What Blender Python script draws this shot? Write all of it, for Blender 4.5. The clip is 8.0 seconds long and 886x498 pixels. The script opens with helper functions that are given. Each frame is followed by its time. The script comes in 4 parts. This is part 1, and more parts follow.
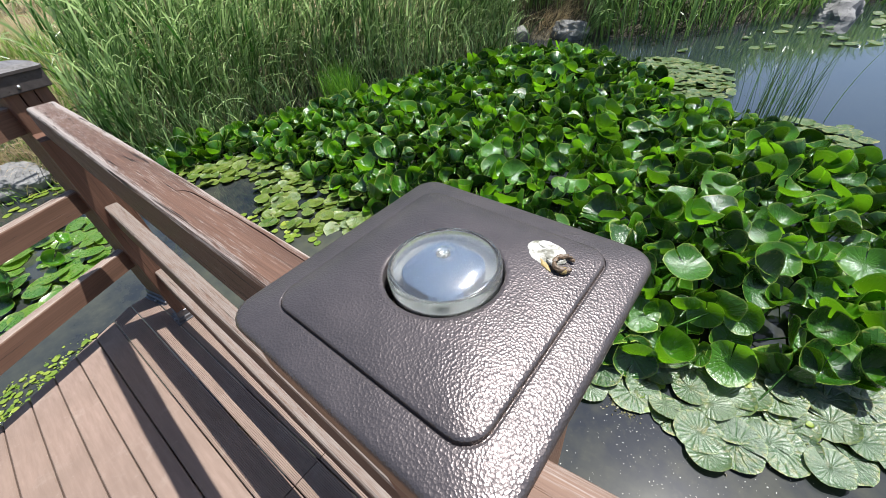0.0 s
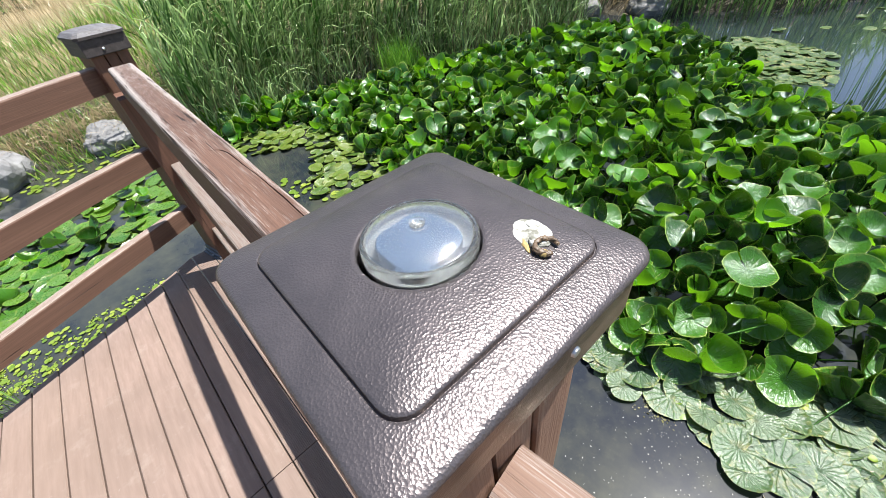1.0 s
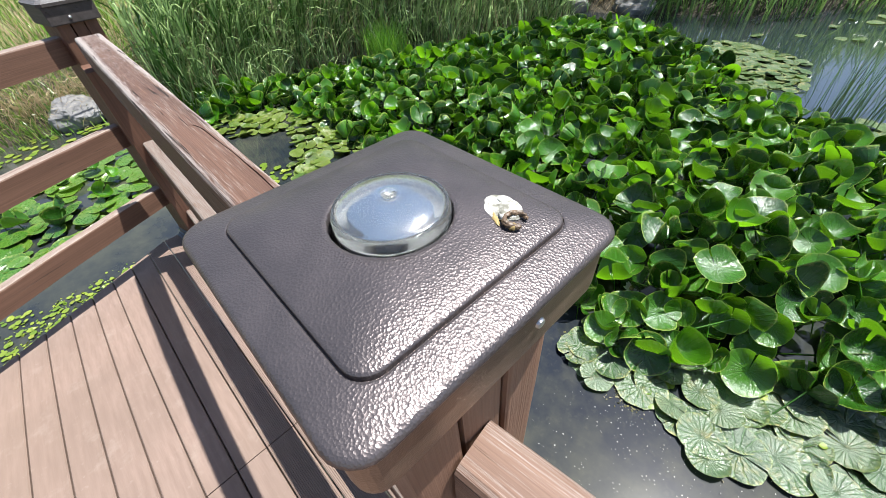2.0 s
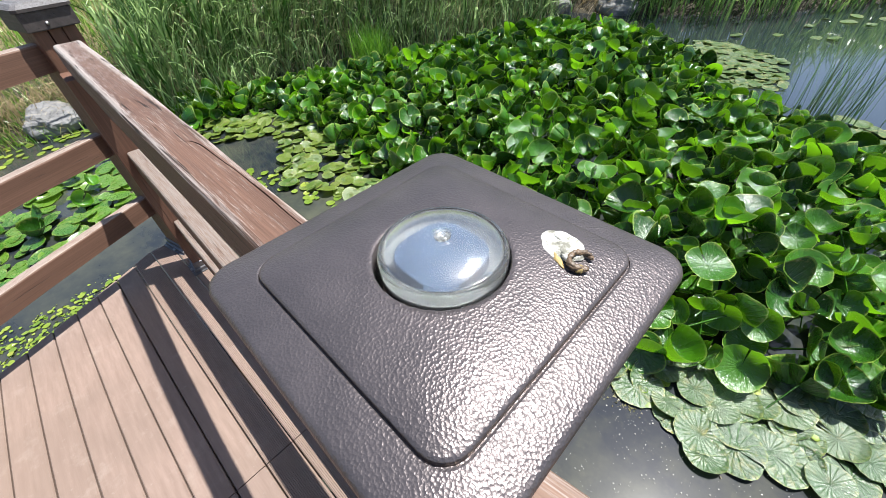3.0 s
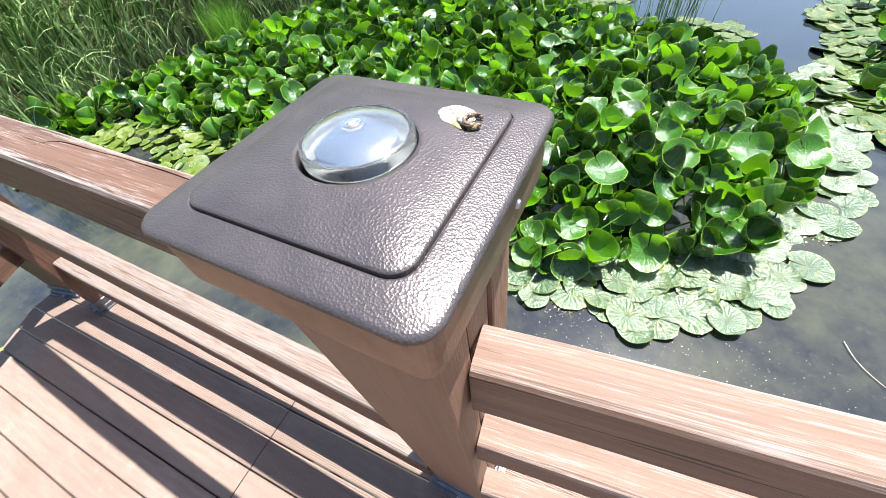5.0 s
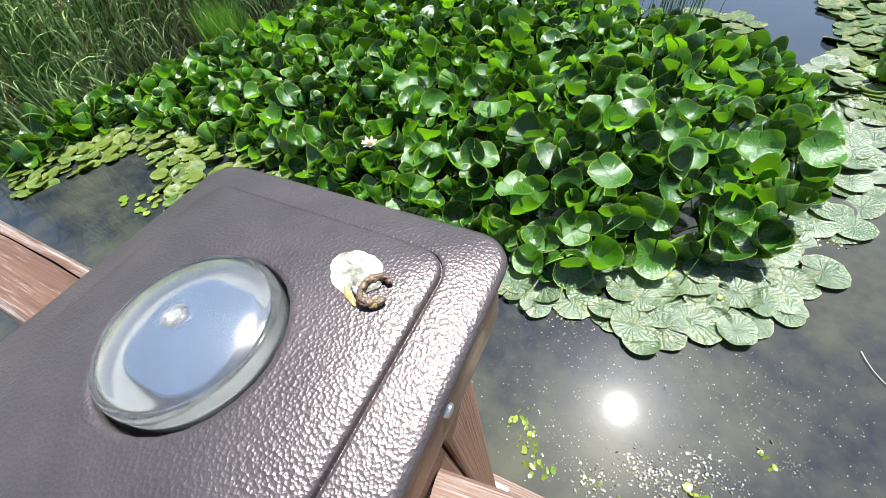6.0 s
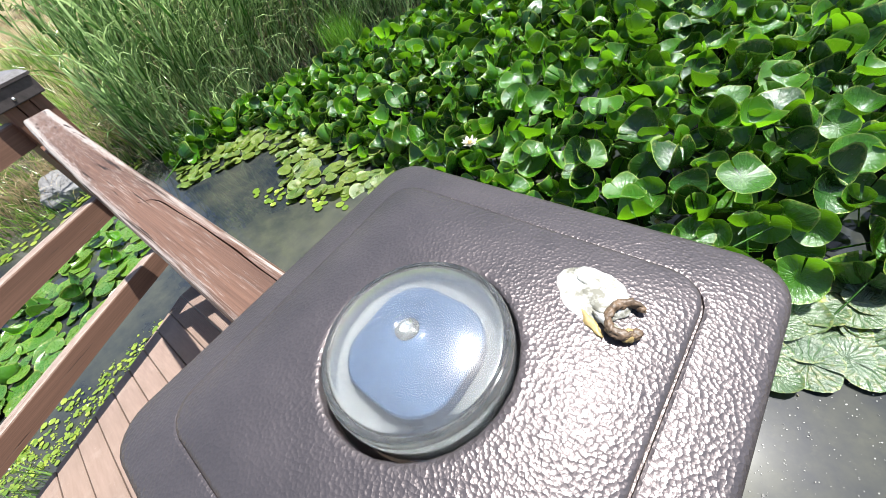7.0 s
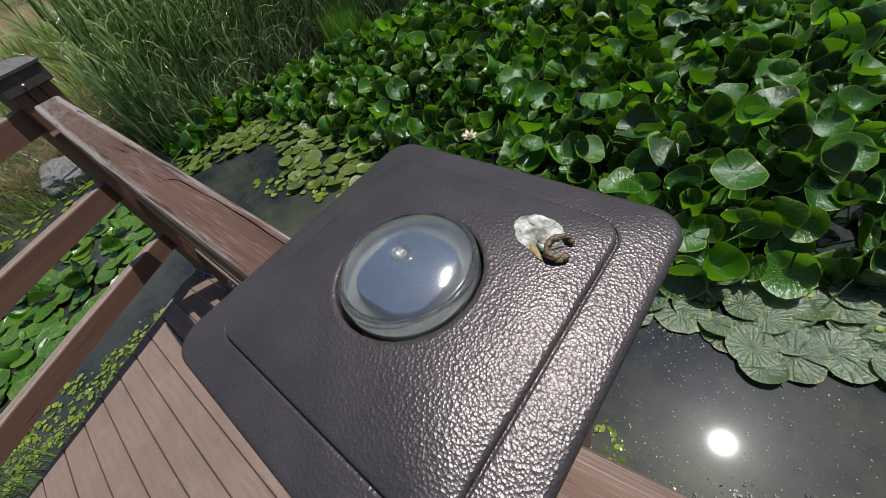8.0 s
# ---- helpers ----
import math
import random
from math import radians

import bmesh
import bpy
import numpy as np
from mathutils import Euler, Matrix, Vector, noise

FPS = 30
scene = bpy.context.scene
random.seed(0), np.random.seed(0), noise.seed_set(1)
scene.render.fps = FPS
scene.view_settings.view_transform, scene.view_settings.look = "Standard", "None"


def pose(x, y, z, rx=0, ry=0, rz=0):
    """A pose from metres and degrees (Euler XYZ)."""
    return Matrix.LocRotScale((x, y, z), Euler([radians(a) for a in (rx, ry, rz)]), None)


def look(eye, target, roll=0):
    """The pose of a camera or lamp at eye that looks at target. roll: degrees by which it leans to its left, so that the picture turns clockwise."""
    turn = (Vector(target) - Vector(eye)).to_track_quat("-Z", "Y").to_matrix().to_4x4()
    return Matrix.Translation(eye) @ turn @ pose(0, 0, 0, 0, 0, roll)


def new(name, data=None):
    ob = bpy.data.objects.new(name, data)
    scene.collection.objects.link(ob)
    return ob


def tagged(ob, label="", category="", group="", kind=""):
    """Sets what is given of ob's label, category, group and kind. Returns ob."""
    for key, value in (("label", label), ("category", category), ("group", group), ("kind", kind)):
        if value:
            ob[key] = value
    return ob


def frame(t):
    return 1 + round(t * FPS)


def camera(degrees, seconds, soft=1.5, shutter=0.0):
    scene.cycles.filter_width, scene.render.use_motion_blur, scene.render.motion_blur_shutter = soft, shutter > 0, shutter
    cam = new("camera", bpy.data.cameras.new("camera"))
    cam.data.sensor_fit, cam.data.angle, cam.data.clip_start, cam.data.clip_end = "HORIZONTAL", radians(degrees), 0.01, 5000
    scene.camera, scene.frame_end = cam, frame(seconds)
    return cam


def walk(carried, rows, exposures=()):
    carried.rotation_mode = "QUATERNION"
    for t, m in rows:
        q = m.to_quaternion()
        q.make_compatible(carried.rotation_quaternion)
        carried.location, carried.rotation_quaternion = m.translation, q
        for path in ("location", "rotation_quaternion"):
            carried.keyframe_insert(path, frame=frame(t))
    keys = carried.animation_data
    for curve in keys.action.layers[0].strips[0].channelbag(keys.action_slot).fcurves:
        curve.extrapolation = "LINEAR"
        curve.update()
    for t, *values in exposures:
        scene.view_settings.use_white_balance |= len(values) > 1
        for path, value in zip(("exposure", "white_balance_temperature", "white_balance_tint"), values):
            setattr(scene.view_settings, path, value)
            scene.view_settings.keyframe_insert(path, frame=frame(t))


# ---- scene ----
cam = camera(99.0, 8.0, soft=0.55)
PATH = [
    (0, (0.0899, -0.0954, 1.1513), (-0.9627, 1.0356, -0.1187), -6.19),
    (0.5, (0.1300, -0.0606, 1.1473), (-1.0112, 0.9523, -0.1458), -8.30),
    (1, (0.1096, -0.0712, 1.1401), (-1.0754, 0.8413, -0.1878), -7.33),
    (1.5, (0.1119, -0.0735, 1.1377), (-1.0451, 0.8558, -0.2031), -5.50),
    (2, (0.1179, -0.0728, 1.1344), (-0.9834, 0.8875, -0.2312), -3.53),
    (2.2, (0.1140, -0.0743, 1.1333), (-0.9761, 0.9141, -0.2212), -3.47),
    (3.3, (0.0776, -0.0793, 1.1484), (-0.9470, 0.9392, -0.2347), -2.77),
    (3.5, (0.0802, -0.0877, 1.1694), (-0.8788, 0.9170, -0.2696), -3.88),
    (4, (0.1088, -0.1075, 1.1998), (-0.7113, 1.1002, -0.1673), -4.77),
    (4.5, (0.1253, -0.1217, 1.1882), (-0.6068, 1.1347, -0.1849), -7.28),
    (4.7, (0.1165, -0.1318, 1.1499), (-0.6100, 1.0123, -0.3209), -7.96),
    (5.8, (0.1053, -0.0174, 1.1170), (-0.5275, 1.0898, -0.4237), -6.78),
    (6, (0.1003, -0.0107, 1.1255), (-0.6117, 1.0692, -0.4000), -9.79),
    (6.5, (0.0587, -0.0209, 1.1238), (-0.9113, 0.8904, -0.3691), -17.09),
    (7, (0.0547, -0.0209, 1.1226), (-1.0416, 0.8191, -0.3239), -20.58),
    (7.5, (0.0546, -0.0204, 1.1200), (-1.0181, 0.8004, -0.3550), -20.64),
    (8, (0.0841, -0.0447, 1.1367), (-0.9992, 0.7782, -0.3294), -19.94),
]
EXPOSURES = [(0.0, 0.86, 6300, 10), (0.5, 0.92, 6300, 10), (1.0, 1.16, 6300, 10), (1.5, 0.98, 6300, 10), (2.2, 1.1, 6300, 10), (3.5, 1.06, 6300, 10), (4.0, 0.95, 6300, 10), (4.25, 1.42, 6300, 10), (4.5, 1.87, 6300, 10), (5.8, 1.27, 6300, 10), (6.5, 1.31, 6300, 10), (7.0, 1.27, 6300, 10), (7.5, 0.36, 6300, 10), (8.0, -0.2, 6300, 10)]
# the deck, its railing and whoever stands on it lean a little out over the pond; PATH is told from the deck
LEAN = Matrix.Translation((0, 0.6, -0.69)) @ Matrix.Rotation(radians(-1.9), 4, "X") @ Matrix.Translation((0, -0.6, 0.69))
walk(cam, [(t, LEAN @ look(eye, target, roll)) for t, eye, target, roll in PATH], EXPOSURES)

# ---- light ----
SUN_ELEVATION, SUN_AZIMUTH = radians(68.1), radians(23.6)   # azimuth from +y towards +x
sun_way = Vector((math.cos(SUN_ELEVATION) * math.sin(SUN_AZIMUTH), math.cos(SUN_ELEVATION) * math.cos(SUN_AZIMUTH), math.sin(SUN_ELEVATION)))
world = bpy.data.worlds.new("sky")
scene.world = world
world.use_nodes = True
wn = world.node_tree
sky = wn.nodes.new("ShaderNodeTexSky")
sky.sky_type, sky.sun_disc = "NISHITA", False
sky.sun_elevation, sky.sun_rotation, sky.dust_density = SUN_ELEVATION, SUN_AZIMUTH, 1.5
wn.nodes["Background"].inputs["Strength"].default_value = 0.077
wn.links.new(sky.outputs[0], wn.nodes["Background"].inputs["Color"])
sun_data = bpy.data.lights.new("sun", "SUN")
sun_data.energy, sun_data.angle, sun_data.color = 5.0, radians(0.53), (1.0, 0.97, 0.915)
sun = new("sun", sun_data)
sun.matrix_world = look(sun_way * 30, (0, 0, 0))

WATER = -0.69

# ---- node helpers ----


class Shader:
    """A small builder of node materials."""

    def __init__(self, name):
        self.m = bpy.data.materials.new(name)
        self.m.use_nodes = True
        self.t = self.m.node_tree
        self.b = self.t.nodes["Principled BSDF"]

    def node(self, kind, **inputs):
        n = self.t.nodes.new(kind)
        for k, v in inputs.items():
            self.put(n.inputs[k.replace("_", " ")], v)
        return n

    def put(self, socket, v):
        if isinstance(v, bpy.types.NodeSocket):
            self.t.links.new(v, socket)
        else:
            socket.default_value = v

    def set(self, **inputs):
        for k, v in inputs.items():
            self.put(self.b.inputs[k.replace("_", " ")], v)
        return self

    def coords(self, what="Object", scale=(1, 1, 1)):
        c = self.t.nodes.new("ShaderNodeTexCoord")
        mp = self.t.nodes.new("ShaderNodeMapping")
        self.t.links.new(c.outputs[what], mp.inputs[0])
        mp.inputs["Scale"].default_value = scale
        return mp.outputs[0]

    def place(self, scale=(1, 1, 1)):
        """World position, scaled."""
        g = self.t.nodes.new("ShaderNodeNewGeometry")
        mp = self.t.nodes.new("ShaderNodeMapping")
        self.t.links.new(g.outputs["Position"], mp.inputs[0])
        mp.inputs["Scale"].default_value = scale
        return mp.outputs[0]

    def noise(self, where, scale=5.0, detail=4.0, rough=0.55, distort=0.0):
        n = self.node("ShaderNodeTexNoise", Scale=scale, Detail=detail, Roughness=rough, Distortion=distort)
        self.t.links.new(where, n.inputs["Vector"])
        return n.outputs["Fac"]

    def ramp(self, fac, *stops):
        r = self.t.nodes.new("ShaderNodeValToRGB")
        self.t.links.new(fac, r.inputs[0])
        e = r.color_ramp.elements
        while len(e) < len(stops):
            e.new(0.5)
        for el, (p, c) in zip(e, stops):
            el.position = p
            el.color = (*c, 1) if isinstance(c, tuple) else (c, c, c, 1)
        return r.outputs[0]

    def mix(self, fac, a, b, mode="MIX"):
        n = self.t.nodes.new("ShaderNodeMix")
        n.data_type, n.blend_type = "RGBA", mode
        for s, v in ((n.inputs[0], fac), (n.inputs[6], a), (n.inputs[7], b)):
            self.put(s, (*v, 1) if isinstance(v, tuple) else v)
        return n.outputs[2]

    def math(self, op, a, b=0.0, c=0.0):
        n = self.t.nodes.new("ShaderNodeMath")
        n.operation = op
        for s, v in zip(n.inputs, (a, b, c)):
            self.put(s, v)
        return n.outputs[0]

    def bump(self, height, strength=0.3, distance=0.002, then=None):
        n = self.node("ShaderNodeBump", Strength=strength, Distance=distance, Height=height)
        if then is not None:
            self.put(n.inputs["Normal"], then)
        return n.outputs[0]

    def own(self):
        """A number of its own for each object."""
        return self.t.nodes.new("ShaderNodeObjectInfo").outputs["Random"]

    def island(self):
        return self.t.nodes.new("ShaderNodeNewGeometry").outputs["Random Per Island"]

    def leafy(self, share, color):
        """Lets some light through, as a leaf does."""
        tr = self.node("ShaderNodeBsdfTranslucent", Color=color)
        mx = self.node("ShaderNodeMixShader", Fac=share)
        self.t.links.new(self.b.outputs[0], mx.inputs[1])
        self.t.links.new(tr.outputs[0], mx.inputs[2])
        self.t.links.new(mx.outputs[0], self.t.nodes["Material Output"].inputs["Surface"])
        return self


def wood_material(name, along, dark, mid, worn, wear=(0.5, 0.72), rough=0.6, top_wear=0.0, edge=None, sway=0.0, split=0.29, far=0.0, rub=0.16):
    """Weathered painted wood: fine grain along one axis, paint rubbed to grey in short flecks, more on faces that look
    up and along the edges, whose caught light is painted in too.
    """
    s = Shader(name)
    lay = (lambda a, b: (a, b, b)) if along == "x" else (lambda a, b: (b, b, a))
    grain = s.noise(s.coords("Object", lay(4, 520)), 1.0, 4, 0.62, 0.0)
    broad = s.noise(s.coords("Object", lay(1.6, 42)), 1.0, 4, 0.6, 0.5)
    fleck = s.noise(s.coords("Object", lay(20, 820)), 1.0, 5, 0.7, 0.3)
    patch = s.noise(s.coords("Object", lay(6, 70)), 1.0, 6, 0.68)
    base = s.ramp(s.math("ADD", s.math("MULTIPLY", grain, 0.55), s.math("MULTIPLY", broad, 0.45)), (0.36, dark), (0.62, mid))
    base = s.mix(s.math("MULTIPLY", s.own(), 0.25), base, tuple(v * 0.75 for v in mid))
    total = s.math("ADD", s.math("MULTIPLY", fleck, 0.68), s.math("MULTIPLY", patch, 0.32))
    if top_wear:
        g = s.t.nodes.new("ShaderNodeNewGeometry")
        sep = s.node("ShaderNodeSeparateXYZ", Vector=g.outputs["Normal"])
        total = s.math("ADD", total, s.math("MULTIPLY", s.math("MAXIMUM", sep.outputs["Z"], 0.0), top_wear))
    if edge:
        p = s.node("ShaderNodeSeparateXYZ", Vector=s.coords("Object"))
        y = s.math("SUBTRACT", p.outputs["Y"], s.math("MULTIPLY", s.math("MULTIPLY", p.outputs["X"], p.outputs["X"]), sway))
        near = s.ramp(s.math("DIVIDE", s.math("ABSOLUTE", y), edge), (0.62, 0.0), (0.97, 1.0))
        # upward faces only: edge wear plus light on the edges, painted as paling
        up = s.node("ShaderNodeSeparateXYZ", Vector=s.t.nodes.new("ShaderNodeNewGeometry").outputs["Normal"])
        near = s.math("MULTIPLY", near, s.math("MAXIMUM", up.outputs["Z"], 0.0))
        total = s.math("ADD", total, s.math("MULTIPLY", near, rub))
    if far:
        q = s.node("ShaderNodeSeparateXYZ", Vector=s.coords("Object"))
        total = s.math("ADD", total, s.math("MULTIPLY", s.math("MAXIMUM", s.math("SUBTRACT", -0.45, q.outputs["X"]), 0.0), far))
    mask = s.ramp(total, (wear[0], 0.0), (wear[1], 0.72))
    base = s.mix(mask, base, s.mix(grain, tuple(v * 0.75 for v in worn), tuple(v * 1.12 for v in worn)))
    crack = s.ramp(s.noise(s.coords("Object", lay(3.2, 150)), 1.0, 4, 0.55, 0.3), (split, 0.0), (split + 0.05, 1.0))
    base = s.mix(crack, tuple(v * 0.4 for v in dark), base)
    s.set(Base_Color=base, Roughness=rough, Specular_IOR_Level=0.32)
    h = s.math("ADD", s.math("ADD", s.math("MULTIPLY", grain, 0.5), s.math("MULTIPLY", broad, 0.4)), crack)
    s.set(Normal=s.bump(h, 0.6, 0.0016 if along == "x" else 0.003))
    return s.m


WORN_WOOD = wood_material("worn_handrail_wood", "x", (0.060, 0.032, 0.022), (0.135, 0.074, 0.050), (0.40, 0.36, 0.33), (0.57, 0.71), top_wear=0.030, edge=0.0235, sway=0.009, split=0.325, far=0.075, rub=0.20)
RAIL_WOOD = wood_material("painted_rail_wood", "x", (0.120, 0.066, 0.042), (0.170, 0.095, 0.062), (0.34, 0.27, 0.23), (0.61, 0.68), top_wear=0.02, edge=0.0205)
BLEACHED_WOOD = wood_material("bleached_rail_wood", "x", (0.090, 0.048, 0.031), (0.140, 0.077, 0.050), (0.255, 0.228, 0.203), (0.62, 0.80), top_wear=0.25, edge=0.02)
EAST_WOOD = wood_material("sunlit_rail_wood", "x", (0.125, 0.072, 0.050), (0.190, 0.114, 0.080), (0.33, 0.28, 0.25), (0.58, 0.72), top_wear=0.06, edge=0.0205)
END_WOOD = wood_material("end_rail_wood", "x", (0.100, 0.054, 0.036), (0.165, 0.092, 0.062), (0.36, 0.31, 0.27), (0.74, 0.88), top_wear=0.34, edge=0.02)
NEAR_POST_WOOD = wood_material("near_post_wood", "z", (0.190, 0.104, 0.066), (0.265, 0.150, 0.098), (0.33, 0.24, 0.18), (0.62, 0.80), split=0.2)
POST_WOOD = wood_material("post_wood", "z", (0.075, 0.037, 0.024), (0.165, 0.084, 0.054), (0.30, 0.23, 0.19), (0.57, 0.74))
CAP_WOOD = wood_material("post_cap_wood", "x", (0.030, 0.026, 0.025), (0.075, 0.062, 0.058), (0.26, 0.26, 0.27), (0.55, 0.8), top_wear=0.2)


def deck_material():
    s = Shader("composite_deck")
    c = s.coords("Object", (1.5, 16, 16))
    grain = s.noise(c, 5.0, 6, 0.6)
    stain = s.noise(s.place((1, 1, 1)), 3.1, 5, 0.6)
    base = s.ramp(grain, (0.3, (0.186, 0.130, 0.104)), (0.7, (0.255, 0.184, 0.150)))
    base = s.mix(s.ramp(stain, (0.36, 0.55), (0.62, 0.0)), base, (0.165, 0.120, 0.095))
    spots = s.noise(s.place((1, 1, 1)), 11, 5, 0.7)
    base = s.mix(s.ramp(spots, (0.56, 0.0), (0.72, 0.35)), base, (0.32, 0.265, 0.225))
    base = s.mix(s.math("MULTIPLY", s.own(), 0.4), base, (0.20, 0.145, 0.11))
    dust = s.noise(s.place((1, 1, 1)), 60, 3, 0.7)
    base = s.mix(s.ramp(dust, (0.64, 0.0), (0.78, 0.22)), base, (0.38, 0.33, 0.29))
    s.set(Base_Color=base, Roughness=0.7, Specular_IOR_Level=0.3)
    s.set(Normal=s.bump(grain, 0.3, 0.0015))
    return s.m


DECK = deck_material()


def hammered_material(name, dark, light, metal, rough, relief):
    """Hammer-finish paint: shallow dimples between soft ridges."""
    s = Shader(name)
    c = s.place((1, 1, 1))
    warped = s.mix(0.0008, c, s.node("ShaderNodeTexNoise", Scale=800.0, Vector=c).outputs["Color"])
    v = s.node("ShaderNodeTexVoronoi", Scale=900.0, Randomness=1.0, Vector=warped)
    dimple = s.math("POWER", v.outputs["Distance"], 1.5)
    low = s.noise(c, 34, 4, 0.6)
    base = s.ramp(low, (0.3, dark), (0.7, light))
    grit = s.noise(c, 900, 2, 0.6)
    base = s.mix(s.ramp(grit, (0.70, 0.0), (0.78, 0.25)), base, (0.30, 0.27, 0.25))
    rub = s.noise(c, 12, 5, 0.7)
    s.set(Base_Color=base, Metallic=metal, Roughness=s.ramp(rub, (0.35, rough), (0.7, rough + 0.07)), Specular_IOR_Level=0.6, Specular_Tint=(1.0, 0.84, 0.69, 1))
    h = s.math("ADD", dimple, s.math("MULTIPLY", s.noise(c, 420, 2, 0.5), 0.35))
    s.set(Normal=s.bump(h, relief, 0.00035))
    return s.m


HAMMERED = hammered_material("hammered_bronze_paint", (0.074, 0.067, 0.072), (0.106, 0.093, 0.097), 0.55, 0.32, 0.52)
# same metal as the cap; brown reflected from the deck is painted in
TINTED_SKIRT = hammered_material("deck_tinted_bronze_skirt", (0.13, 0.095, 0.075), (0.24, 0.175, 0.135), 0.6, 0.40, 0.30)


def plain(name, color, rough=0.5, metal=0.0, grain=30.0, vary=0.35):
    s = Shader(name)
    n = s.noise(s.place((1, 1, 1)), grain, 5, 0.6)
    s.set(Base_Color=s.ramp(n, (0.3, tuple(v * (1 - vary) for v in color)), (0.7, tuple(min(1, v * (1 + vary * 0.5)) for v in color))),
          Roughness=rough, Metallic=metal, Normal=s.bump(n, 0.25, 0.001))
    return s.m


DARK_METAL = plain("galvanised_shoe", (0.16, 0.16, 0.17), 0.4, 0.8, 60)
STEEL = plain("screw_steel", (0.5, 0.5, 0.5), 0.3, 0.9, 200)
FRAME_WOOD = plain("joist_wood", (0.16, 0.10, 0.07), 0.75, 0, 12)
BLACK_GAP = plain("hole_lining", (0.02, 0.02, 0.02), 0.6, 0, 200)


def chalk_material():
    s = Shader("dropping_white")
    n = s.noise(s.place((1, 1, 1)), 170, 5, 0.65)
    s.set(Base_Color=s.ramp(n, (0.40, (0.16, 0.155, 0.12)), (0.60, (0.66, 0.65, 0.60))), Roughness=0.6, Normal=s.bump(n, 0.4, 0.001))
    return s.m


DROP_WHITE = chalk_material()
SPECK = plain("pale_pollen", (0.52, 0.52, 0.48), 0.7, 0, 300, 0.3)
DROP_BROWN = plain("dropping_brown", (0.13, 0.085, 0.05), 0.5, 0, 420, 0.75)
DROP_YELLOW = plain("dropping_yellow", (0.36, 0.26, 0.10), 0.5, 0, 400, 0.4)
LAMP_WHITE = plain("lamp_reflector", (0.046, 0.050, 0.052), 0.75, 0, 300, 0.1)


def glass_material():
    s = Shader("clear_plastic")
    haze = s.noise(s.place((1, 1, 1)), 120, 3, 0.6)
    s.set(Base_Color=(0.97, 0.98, 0.97, 1), Transmission_Weight=0.98, IOR=1.47, Roughness=s.ramp(haze, (0.4, 0.10), (0.8, 0.17)), Coat_Weight=0.7, Coat_Roughness=0.05)
    return s.m


CLEAR = glass_material()


def frosted_material():
    s = Shader("frosted_plastic")
    haze = s.noise(s.place((1, 1, 1)), 160, 3, 0.6)
    s.set(Base_Color=(0.88, 0.90, 0.89, 1), Transmission_Weight=s.ramp(haze, (0.3, 0.985), (0.8, 0.93)), IOR=1.45, Roughness=0.08)
    return s.m


FROSTED = frosted_material()


def solar_material():
    s = Shader("solar_cell")
    n = s.noise(s.place((1, 1, 1)), 90, 3, 0.6)
    s.set(Base_Color=s.ramp(n, (0.3, (0.012, 0.022, 0.042)), (0.7, (0.020, 0.034, 0.060))), Roughness=0.5, Specular_IOR_Level=0.06, Metallic=0.1)
    return s.m


SOLAR = solar_material()


